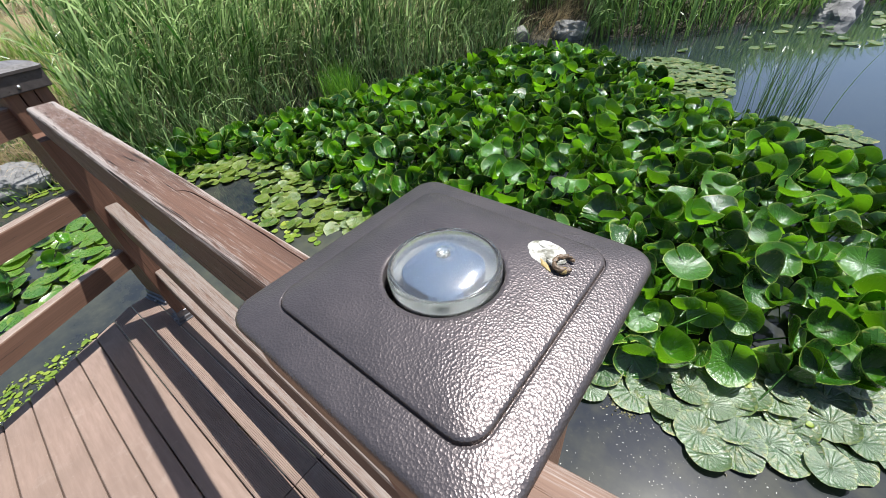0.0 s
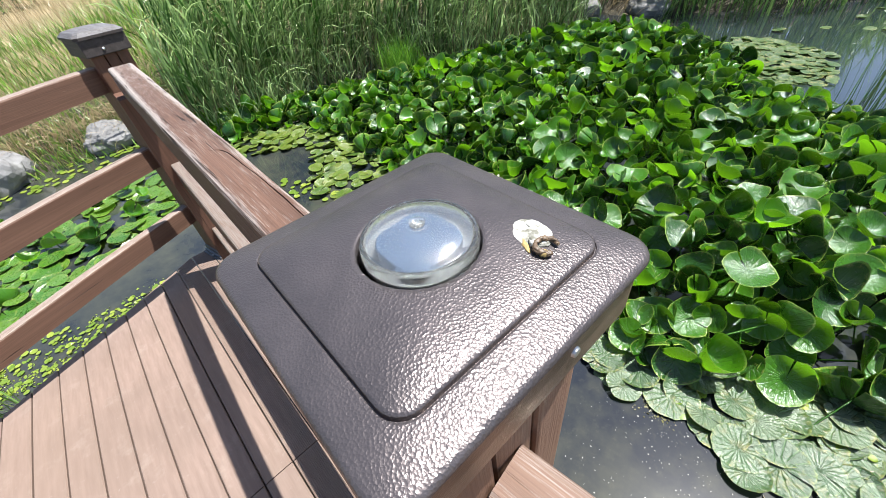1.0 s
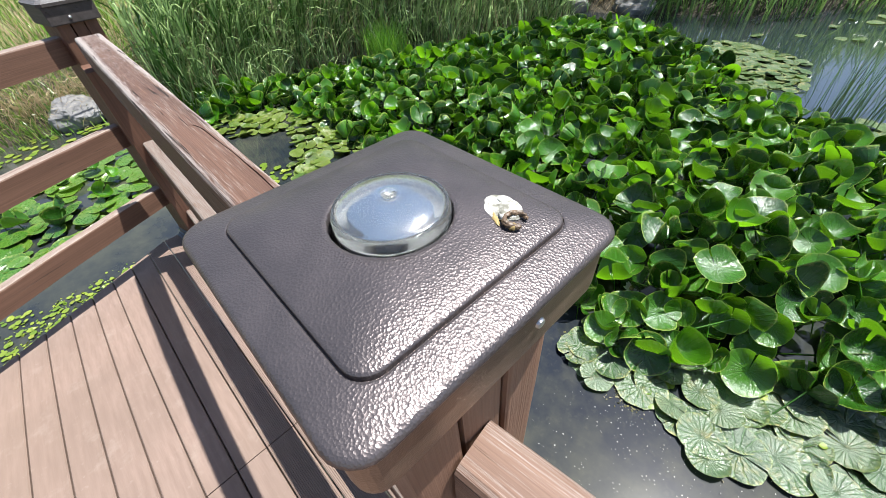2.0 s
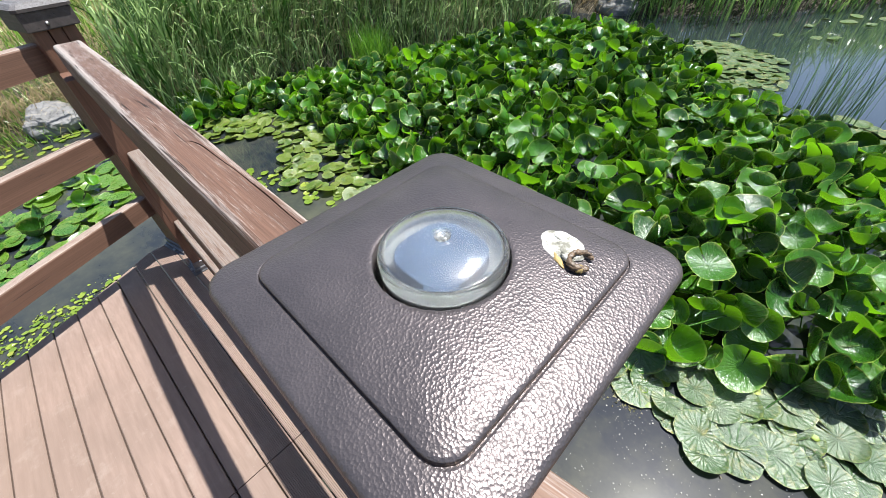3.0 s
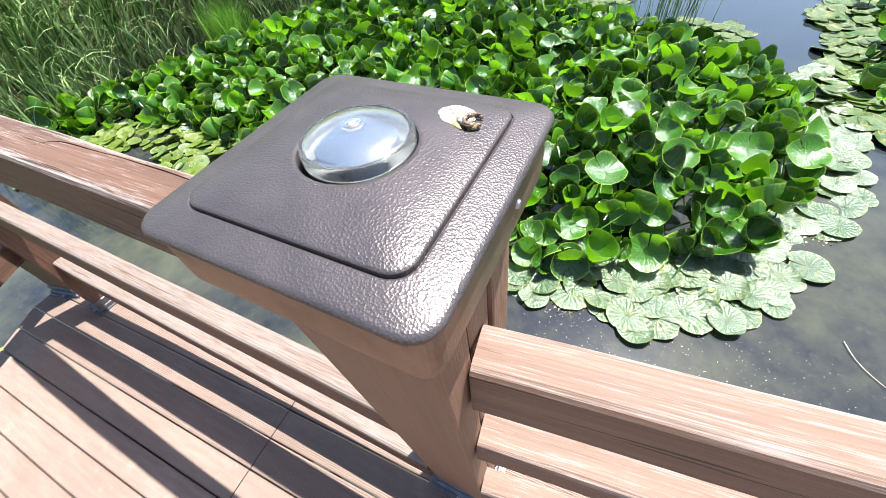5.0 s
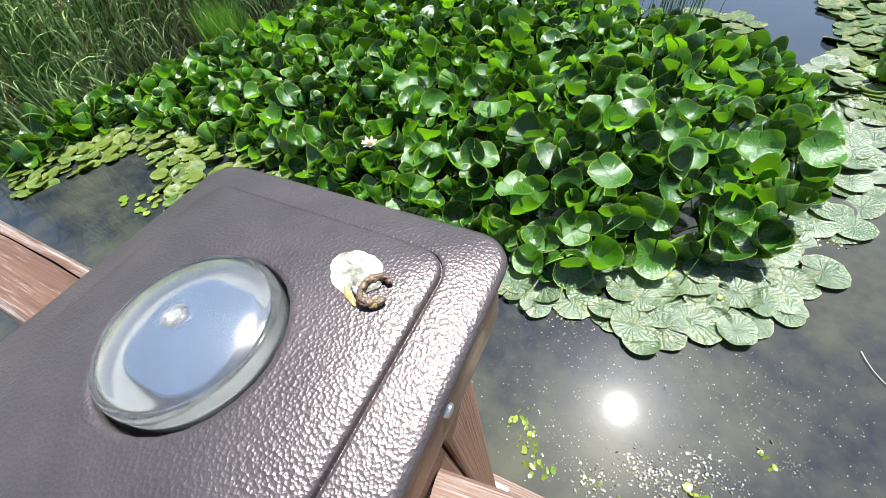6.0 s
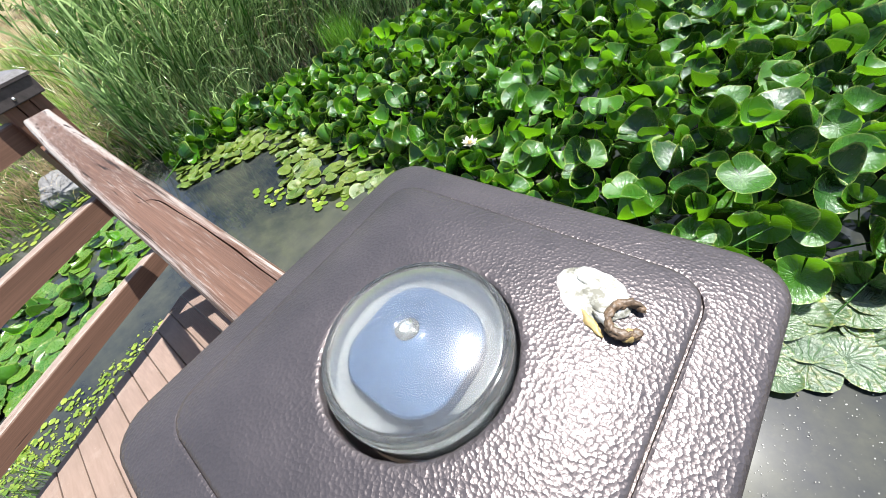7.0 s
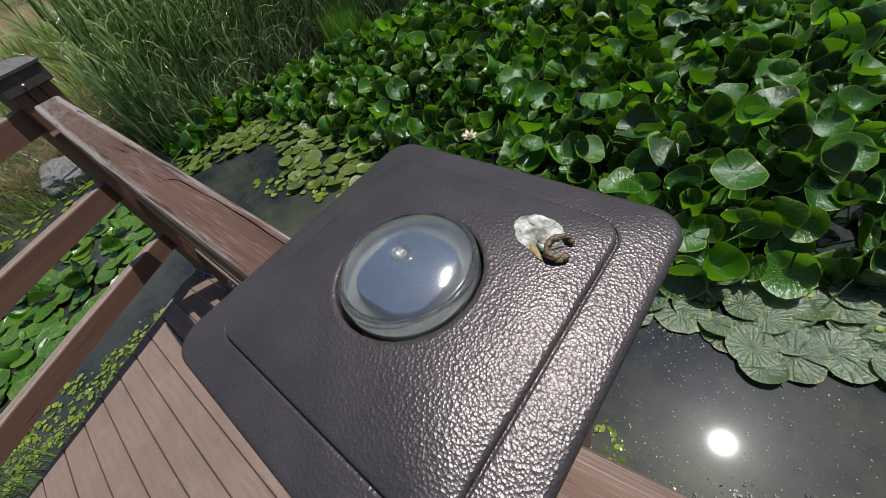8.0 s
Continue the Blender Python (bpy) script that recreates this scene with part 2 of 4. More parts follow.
def leaf_material(name, deep, light, back, share=0.3, rough=0.25, gloss=0.9, coat=0.5, ribs=0.3, rib_count=11.0, crinkle=0.3, edging=0.8, blotch=0.0, relief=0.006, film=1.5, veins=0.10):
    """Water-lily leaf: radial ribs from the notch's foot, waxy gloss, pale rim, decay blotches."""
    s = Shader(name)
    sep = s.node("ShaderNodeSeparateXYZ", Vector=s.coords("UV"))
    dx = s.math("SUBTRACT", sep.outputs["X"], 0.5)
    dy = s.math("SUBTRACT", sep.outputs["Y"], 0.5)
    ang = s.math("ARCTAN2", dy, dx)
    rad = s.math("MULTIPLY", s.math("SQRT", s.math("ADD", s.math("MULTIPLY", dx, dx), s.math("MULTIPLY", dy, dy))), 2.0)
    own = s.math("FRACT", s.math("ADD", s.own(), s.island()))
    n = s.noise(s.place((1, 1, 1)), 16, 4, 0.6)
    n2 = s.noise(s.place((1, 1, 1)), 60, 4, 0.65)
    wander = s.math("MULTIPLY", s.math("SUBTRACT", n, 0.5), 0.22)
    count = s.math("FLOOR", s.math("ADD", s.math("MULTIPLY", own, 5.0), rib_count - 2.0))
    wave = s.math("ABSOLUTE", s.math("SINE", s.math("MULTIPLY", s.math("ADD", ang, wander), count)))
    wave = s.math("MULTIPLY", wave, s.math("MULTIPLY", n, 1.6))
    crease = s.math("MULTIPLY", s.ramp(wave, (0.0, 1.0), (0.30, 0.0)), s.ramp(rad, (0.02, 0.3), (0.2, 1.0)))
    base = s.mix(s.math("ADD", s.math("MULTIPLY", s.math("POWER", own, 1.2), 0.72), s.math("MULTIPLY", n, 0.28)), deep, light)
    vein = s.ramp(wave, (0.02, 1.0), (0.16, 0.0))
    base = s.mix(s.math("MULTIPLY", vein, veins), base, tuple(min(1, v * 1.9 + 0.02) for v in light))
    rim = s.math("MULTIPLY", s.ramp(rad, (0.86, 0.0), (0.99, 1.0)), s.ramp(n2, (0.48, 0.0), (0.62, 0.8)))
    base = s.mix(rim, base, (0.25, 0.23, 0.05))
    base = s.mix(s.ramp(rad, (0.945, 0.0), (0.97, edging)), base, (0.28, 0.42, 0.07))
    if blotch:
        decay = s.math("MULTIPLY", s.ramp(s.math("ADD", s.math("MULTIPLY", n, 0.5), s.math("MULTIPLY", n2, 0.5)), (0.53, 0.0), (0.60, 1.0)), blotch)
        base = s.mix(decay, base, (0.26, 0.22, 0.07))
    s.set(Base_Color=base, Roughness=s.ramp(n2, (0.3, rough * 0.85), (0.75, rough * 1.5)), Specular_IOR_Level=gloss, Coat_Weight=s.math("MULTIPLY", s.math("ADD", s.math("POWER", own, 2.0), 0.3), coat), Coat_Roughness=rough, Coat_IOR=film)
    fold = s.noise(s.coords("UV", (5.0, 16.0, 1.0)), 1.6, 4, 0.6, 0.6)
    h = s.math("ADD", s.math("MULTIPLY", s.math("SUBTRACT", wave, crease), ribs), s.math("MULTIPLY", s.math("ADD", fold, n2), crinkle))
    relief_ = s.bump(h, 0.8, relief)
    s.set(Normal=relief_, Coat_Normal=relief_)
    return s.leafy(s.math("MULTIPLY", s.math("POWER", own, 2.5), share), s.mix(own, back, tuple(v * 1.3 for v in back))).m


LILY = leaf_material("lily_leaf", (0.003, 0.028, 0.003), (0.066, 0.210, 0.007), (0.24, 0.58, 0.010), 0.32, 0.20, 0.55, 0.68, 0.16, 9.0, 0.75, 0.55, 0.0, 0.0062, 1.5, 0.03)
PAD = leaf_material("lily_pad", (0.022, 0.070, 0.006), (0.140, 0.200, 0.020), (0.22, 0.34, 0.02), 0.25, 0.32, 0.8, 0.3, 0.3, 11.0, 0.5, 0.35, 0.4, 0.006)
PALE_PAD = leaf_material("pale_lily_pad", (0.010, 0.045, 0.006), (0.045, 0.105, 0.018), (0.2, 0.36, 0.03), 0.12, 0.34, 0.8, 1.5, 0.26, 9.0, 1.0, 0.15, 0.35, 0.0072, 1.7, 0.6)
FAR_PAD = leaf_material("far_lily_pad", (0.014, 0.052, 0.007), (0.055, 0.112, 0.020), (0.2, 0.34, 0.05), 0.15, 0.42, 0.4, 0.2, 0.12, 11.0, 0.9, 0.12, 0.7, 0.007)
GREEN_PAD = leaf_material("green_lily_pad", (0.020, 0.085, 0.006), (0.115, 0.225, 0.022), (0.2, 0.4, 0.02), 0.25, 0.26, 0.9, 0.4, 0.2, 11.0, 0.5, 0.2, 0.2, 0.004)


def blade_material(name, deep, light, dry, dryness, share=0.3, bias=1.25):
    s = Shader(name)
    own = s.island()
    n = s.noise(s.place((1, 1, 1)), 1.3, 3, 0.6)
    base = s.mix(s.math("POWER", own, bias), deep, light)
    drymask = s.ramp(s.math("ADD", s.math("MULTIPLY", s.math("FRACT", s.math("MULTIPLY", own, 13.7)), 0.75), s.math("MULTIPLY", n, 0.25)),
                     (1 - dryness - 0.05, 0.0), (1 - dryness + 0.05, 1.0))
    base = s.mix(drymask, base, dry)
    s.set(Base_Color=base, Roughness=0.30, Specular_IOR_Level=0.6)
    return s.leafy(share, base).m


REED = blade_material("reed_blade", (0.030, 0.112, 0.012), (0.64, 0.82, 0.37), (0.60, 0.53, 0.32), 0.14, 0.42, 1.35)
GRASS = blade_material("bank_grass", (0.04, 0.13, 0.012), (0.26, 0.46, 0.05), (0.50, 0.40, 0.21), 0.20)
STRAW = blade_material("dry_grass", (0.36, 0.27, 0.15), (0.56, 0.45, 0.29), (0.25, 0.24, 0.08), 0.12)
RUSH = blade_material("rush_stem", (0.05, 0.12, 0.02), (0.24, 0.40, 0.10), (0.28, 0.22, 0.1), 0.12, 0.1)
FAR_REED = blade_material("far_reed_blade", (0.050, 0.150, 0.022), (0.38, 0.56, 0.16), (0.36, 0.30, 0.16), 0.12, 0.25)
TUFT = blade_material("young_grass", (0.06, 0.20, 0.014), (0.22, 0.42, 0.04), (0.3, 0.4, 0.05), 0.1, 0.28)
DUCKWEED = blade_material("floating_weed", (0.11, 0.19, 0.02), (0.28, 0.34, 0.05), (0.3, 0.27, 0.05), 0.1, 0.2)


def ground_material():
    s = Shader("bank_soil")
    c = s.place((1, 1, 1))
    n = s.noise(c, 0.7, 6, 0.65)
    f = s.noise(c, 14, 6, 0.7)
    base = s.mix(f, s.ramp(n, (0.35, (0.12, 0.14, 0.035)), (0.62, (0.36, 0.28, 0.16))), (0.24, 0.19, 0.10))
    rise = s.node("ShaderNodeSeparateXYZ", Vector=c)
    # low ground turns mud-dark, with the shade between the reeds painted in
    dry = s.ramp(s.math("ADD", s.math("SUBTRACT", rise.outputs["Z"], WATER), s.math("MULTIPLY", n, 0.3)), (0.45, 0.0), (0.85, 1.0))
    base = s.mix(dry, (0.045, 0.038, 0.022), base)
    s.set(Base_Color=base, Roughness=0.9, Normal=s.bump(f, 0.8, 0.05))
    return s.m


def water_material():
    s = Shader("pond_water")
    c = s.place((1, 1, 1))
    n = s.noise(c, 1.1, 5, 0.6)
    m = s.noise(c, 6.0, 5, 0.65)
    # the dark end's blue is the sky's reflection put into the colour
    murk = s.ramp(s.math("ADD", s.math("MULTIPLY", n, 0.75), s.math("MULTIPLY", m, 0.25)), (0.40, (0.013, 0.017, 0.024)), (0.64, (0.066, 0.068, 0.048)))
    silt = s.ramp(s.noise(c, 22.0, 5, 0.7), (0.55, 0.0), (0.75, 0.25))
    base = s.mix(silt, murk, (0.085, 0.084, 0.058))
    # deep: mask rising with y; colours in the reflected reeds and sky out there
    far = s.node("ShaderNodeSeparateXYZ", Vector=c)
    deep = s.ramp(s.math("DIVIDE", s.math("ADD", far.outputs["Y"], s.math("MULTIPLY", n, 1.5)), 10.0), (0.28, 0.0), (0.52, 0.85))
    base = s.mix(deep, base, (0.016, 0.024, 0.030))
    ripple = s.noise(c, 9.0, 3, 0.5)
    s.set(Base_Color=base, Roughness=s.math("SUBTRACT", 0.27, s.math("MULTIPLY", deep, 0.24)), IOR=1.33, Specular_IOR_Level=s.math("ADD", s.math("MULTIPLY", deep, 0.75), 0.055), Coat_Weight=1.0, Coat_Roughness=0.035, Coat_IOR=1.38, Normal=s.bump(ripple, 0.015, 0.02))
    return s.m


def rock_material():
    s = Shader("bank_rock")
    c = s.place((1, 1, 1))
    n, f = s.noise(c, 2.6, 8, 0.65), s.noise(c, 26, 6, 0.7)
    base = s.mix(f, s.ramp(n, (0.35, (0.075, 0.074, 0.075)), (0.65, (0.30, 0.30, 0.30))), (0.22, 0.215, 0.21))
    s.set(Base_Color=base, Roughness=0.85, Normal=s.bump(f, 0.7, 0.02))
    return s.m


GROUND, POND, ROCK = ground_material(), water_material(), rock_material()

# ---- mesh helpers ----


def link_mesh(name, data, material, parent=None, label=""):
    ob = new(name, data)
    if material and not data.materials:
        data.materials.append(material)
    ob.parent = parent
    if label:
        ob["label"] = label
    return ob


def part(name, bm, material, parent=None, label="", smooth=False):
    data = bpy.data.meshes.new(name)
    bm.to_mesh(data)
    bm.free()
    for p in data.polygons:
        p.use_smooth = smooth
    return link_mesh(name, data, material, parent, label)


def raw(name, verts, faces, material=None, uvs=None, smooth=True):
    """A mesh datablock from arrays; uvs are per vertex."""
    data = bpy.data.meshes.new(name)
    data.from_pydata([tuple(v) for v in verts], [], faces)
    if uvs is not None:
        layer = data.uv_layers.new(name="UVMap")
        index = np.zeros(len(data.loops), np.int32)
        data.loops.foreach_get("vertex_index", index)
        layer.data.foreach_set("uv", np.asarray(uvs, np.float32)[index].ravel())
    data.polygons.foreach_set("use_smooth", [smooth] * len(data.polygons))
    if material:
        data.materials.append(material)
    data.update()
    return data


def thing(name, place, label, category, group="", kind=""):
    ob = new(name)
    ob.location = place
    ob.empty_display_size = 0.05
    return tagged(ob, label, category, group, kind)


def block(bm, x0, x1, y0, y1, z0, z1, bevel=0.0):
    """A box with softened edges."""
    got = bmesh.ops.create_cube(bm, size=1.0)["verts"]
    for v in got:
        v.co = Vector((x0 + (v.co.x + 0.5) * (x1 - x0), y0 + (v.co.y + 0.5) * (y1 - y0), z0 + (v.co.z + 0.5) * (z1 - z0)))
    if bevel:
        edges = list({e for v in got for e in v.link_edges})
        bmesh.ops.bevel(bm, geom=edges, offset=bevel, segments=2, affect="EDGES", profile=0.6)


def sweep(sections):
    """A bmesh skinned over closed sections with equal point counts, capped at both ends."""
    bm = bmesh.new()
    rings = [[bm.verts.new(p) for p in ring] for ring in sections]
    n = len(rings[0])
    for a, b in zip(rings, rings[1:]):
        for i in range(n):
            bm.faces.new((a[i], a[(i + 1) % n], b[(i + 1) % n], b[i]))
    bm.faces.new(rings[0][::-1])
    bm.faces.new(rings[-1])
    bmesh.ops.recalc_face_normals(bm, faces=bm.faces[:])
    return bm


def inside(p, poly):
    x, y, c = p[0], p[1], False
    for (ax, ay), (bx, by) in zip(poly, poly[1:] + poly[:1]):
        if (ay > y) != (by > y) and x < (bx - ax) * (y - ay) / (by - ay) + ax:
            c = not c
    return c


def edge_distance(p, poly):
    best = 9.0
    for (ax, ay), (bx, by) in zip(poly, poly[1:] + poly[:1]):
        ux, uy = bx - ax, by - ay
        k = max(0.0, min(1.0, ((p[0] - ax) * ux + (p[1] - ay) * uy) / (ux * ux + uy * uy)))
        best = min(best, math.hypot(p[0] - ax - k * ux, p[1] - ay - k * uy))
    return best


# ---- ground and water ----


def shore(x, y):
    """How far a place lies outside the pond, in metres; below 0 it is under water."""
    west = -5.95 + 0.10 * max(0.0, y - 1.0) + 0.45 * max(0.0, y - 3.2) + 0.15 * math.sin(y * 1.7) - x
    north = y - 7.1 - 0.35 * max(0.0, x + 3.4) - 1.0 * max(0.0, x + 1.3) + 0.15 * math.sin(x * 1.3)
    return max(west, north, -7.0 - y, x - 9.0)


def height(x, y):
    d = shore(x, y)
    lump = 0.10 * noise.noise((x * 0.7, y * 0.7, 0.0))
    if d < 0:
        return WATER - 0.04 + max(-0.55, 0.45 * d)
    return WATER - 0.04 + min(0.34 * d, 0.9 + 0.02 * d) + lump * min(1.0, d)


def build_ground():
    def steps(lo, hi):
        near = np.arange(lo, hi, 0.3)
        far = np.array([3, 7, 15, 35, 80, 200, 600.0])
        return np.concatenate([lo - far[::-1], near, near[-1] + far])

    xs, ys = steps(-14, 11), steps(-9, 18)
    verts = [(x, y, height(x, y)) for y in ys for x in xs]
    n = len(xs)
    faces = [(j * n + i, j * n + i + 1, (j + 1) * n + i + 1, (j + 1) * n + i) for j in range(len(ys) - 1) for i in range(n - 1)]
    tagged(link_mesh("ground", raw("ground", verts, faces, GROUND), None), "sloping earth bank with dry tan grass round the pond", "ground", kind="structure")
    bm = bmesh.new()
    bmesh.ops.create_grid(bm, x_segments=24, y_segments=24, size=1.0)
    for v in bm.verts:
        v.co = Vector((1.2 + v.co.x * 9.5, 3.5 + v.co.y * 13.0, WATER))
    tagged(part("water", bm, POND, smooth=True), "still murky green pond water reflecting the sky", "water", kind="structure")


build_ground()

# ---- deck ----
PITCH, DECK_THICK, JOINT = 0.0796, 0.026, -0.510


def deck_end(y):
    """The slanting outer end of the boards."""
    return -1.79 + max(0.0, -0.12 - y) * 0.56


def camber(x):
    """The deck is a shallow arch along its boards."""
    return 0.090 - 0.0300 * x * x if abs(x) < 1.73 else 0.0


def plank_mesh(x0a, x0b, x1, width, grooved):
    """A board along x, its first end cut on the slant; fine ribs on the grooved ones."""
    w, r = width / 2, 0.003
    top = [(-w, -r), (-w + r, 0.0)]
    if grooved:
        k = 15
        for i in range(k):
            a = -w + r + (i + 0.35) * (2 * w - 2 * r) / k
            b = -w + r + (i + 0.65) * (2 * w - 2 * r) / k
            top += [(a, 0.0), ((a + b) / 2, -0.0014), (b, 0.0)]
    top += [(w - r, 0.0), (w, -r)]
    ring = [(-w, -DECK_THICK)] + top + [(w, -DECK_THICK)]

    def end(x, y):
        return x0a + (x0b - x0a) * (y + w) / (2 * w)

    cuts = 7
    rings = []
    for j in range(cuts + 1):
        xs = [end(0, y) + (x1 - end(0, y)) * j / cuts for y, z in ring]
        rings.append([(x, y, z + camber(x)) for x, (y, z) in zip(xs, ring)])
    return sweep(rings)


def build_deck():
    deck = tagged(new("deck"), "tan-brown grooved composite deck boards with dark gaps", "deck", kind="structure")
    deck.location, deck.rotation_euler = (JOINT, -0.191, 0), (0, 0, radians(1.75))
    back = Matrix.Translation((-JOINT, 0.191, 0))
    for k in range(-1, 25):
        y = 0.008 - k * PITCH
        w = PITCH - 0.0036
        e0, e1 = deck_end(y - w / 2), deck_end(y + w / 2)
        for x0a, x0b, x1 in ((e0, e1, JOINT - 0.0015), (JOINT + 0.0015, JOINT + 0.0015, 1.9)):
            ob = part("plank", plank_mesh(x0a, x0b, x1, w, k < 3), DECK, deck)
            ob.location = back @ Vector((0, y, random.uniform(-0.0012, 0.0)))
    for x in (-0.9, JOINT, 0.1, 0.7, 1.3, 1.85):
        bm = bmesh.new()
        block(bm, x - 0.03, x + 0.03, -1.9, 0.09, -0.17, camber(x) - 0.030, 0.004)
        part("joist", bm, FRAME_WOOD, deck, "dark brown joist below the boards").location = back.translation
    for x, y in ((-1.15, -0.3), (0.1, -0.3), (-0.56, -1.6), (1.3, -0.3), (1.3, -1.6)):
        bm = bmesh.new()
        block(bm, x - 0.06, x + 0.06, y - 0.06, y + 0.06, WATER - 0.5, -0.17, 0.006)
        part("pile", bm, FRAME_WOOD, deck, "dark wooden pile standing in the water").location = back.translation


build_deck()

# ---- railing ----


def rail_mesh(x0, x1, top, deep, wide, drop=0.0, crack=None, round_end=False, seed=0, sway=0.0, spread_out=0.0):
    """A rail along x between x0 and x1 (x1 < x0 runs to -x): arched by drop * x * x, softly worn edges, and an open crack along the top."""
    n = 170 if crack else 34
    rings = []
    for i in range(n + 1):
        f = i / n
        x = x0 + (x1 - x0) * f
        bow = sway * x * x
        zt = top - drop * x * x + 0.0012 * noise.noise((x * 6, seed, 0.3))
        zb = zt - deep
        side = 0.0012 * noise.noise((x * 5, seed, 4.2))
        if round_end:
            e = max(0.0, 1 - (1 - f) * abs(x1 - x0) / 0.07)
            zt -= 0.05 * (1 - math.sqrt(max(0.0, 1 - e * e)))
            zb += 0.012 * e * e
        w = wide / 2 * (1 + spread_out * abs(x))
        r = 0.006 + 0.002 * noise.noise((x * 9, seed, 2.0))
        yc, d = 0.4 * w, 0.0
        if crack:
            d = max(0.0, min(1.0, (x - crack) * 120))
            q = max(0.0, min(1.0, 1 - x / crack))
            yc = w * (0.46 + 0.25 * math.sin(3.0 * q) - 0.30 * q * q - 0.55 * math.exp(-max(0.0, x - crack) / 0.009) + 0.10 * noise.noise((x * 17, 1.1, 0.0)))
            d *= 1.0 - 0.65 * max(0.0, q - 0.35)
        g = 0.0002 + 0.00035 * d * (1 + 0.8 * noise.noise((x * 15, 3.3, 0.0)))
        ys = [-w, -w, -w + r * 0.35, -w + r, yc - g, yc, yc + g, w - r, w - r * 0.35, w, w]
        zs = [zb, zt - r, zt - r * 0.35, zt, zt, zt - 0.016 * d, zt, zt, zt - r * 0.35, zt - r, zb]
        rings.append([(x, y + side + bow, z) for y, z in zip(ys, zs)])
    return sweep(rings)


def layered_post(name, x0, x1, y0, y1, z1, label, layers=3, wood=None, foot=0.0):
    """A post of boards laid face to face, with narrow dark joints between them."""
    post = thing(name, ((x0 + x1) / 2, (y0 + y1) / 2, 0), label, "post", "railing posts")
    cx, cy = (x0 + x1) / 2, (y0 + y1) / 2
    t = (y1 - y0) / layers
    for i in range(layers):
        bm = bmesh.new()
        inset = 0.0 if i != 1 else 0.002
        block(bm, x0 - cx + inset, x1 - cx - inset, y0 - cy + i * t + (0.0032 if i == 1 else 0.0008), y0 - cy + (i + 1) * t - 0.0008, foot, z1 - 0.001 * i, 0.0035)
        bmesh.ops.subdivide_edges(bm, edges=[e for e in bm.edges if abs(e.verts[0].co.z - e.verts[1].co.z) > 0.5], cuts=6)
        for v in bm.verts:
            v.co.x += 0.0009 * noise.noise((v.co.z * 5, i * 3.0, 1.0))
        part("board", bm, wood or POST_WOOD, post)
    return post


def shoe(x0, x1, y0, y1):
    """A folded metal foot round the base of a post."""
    ob = thing("post_shoe", ((x0 + x1) / 2, (y0 + y1) / 2, 0), "dark metal shoe at the foot of a railing post", "post shoe", "post shoes")
    cx, cy = (x0 + x1) / 2, (y0 + y1) / 2
    bm = bmesh.new()
    block(bm, x0 - cx - 0.02, x1 - cx + 0.02, y0 - cy - 0.02, y1 - cy + 0.02, 0.0, 0.010, 0.002)
    plate = part("base_plate", bm, DARK_METAL, ob)
    bm = bmesh.new()
    rings = []
    for e, z in ((0.012, 0.010), (0.011, 0.022), (0.004, 0.024), (0.004, 0.048), (0.001, 0.050)):
        rings.append([(sx * ((x1 - x0) / 2 + e), sy * ((y1 - y0) / 2 + e), z) for sx, sy in ((1, 1), (-1, 1), (-1, -1), (1, -1))])
    part("collar", sweep(rings), DARK_METAL, ob)
    for s in (-1, 1):
        bm = bmesh.new()
        bmesh.ops.create_cone(bm, cap_ends=True, segments=6, radius1=0.006, radius2=0.006, depth=0.006)
        bmesh.ops.translate(bm, verts=bm.verts, vec=(0, s * ((y1 - y0) / 2 + 0.015), 0.013))
        part("bolt", bm, STEEL, plate)
    return ob


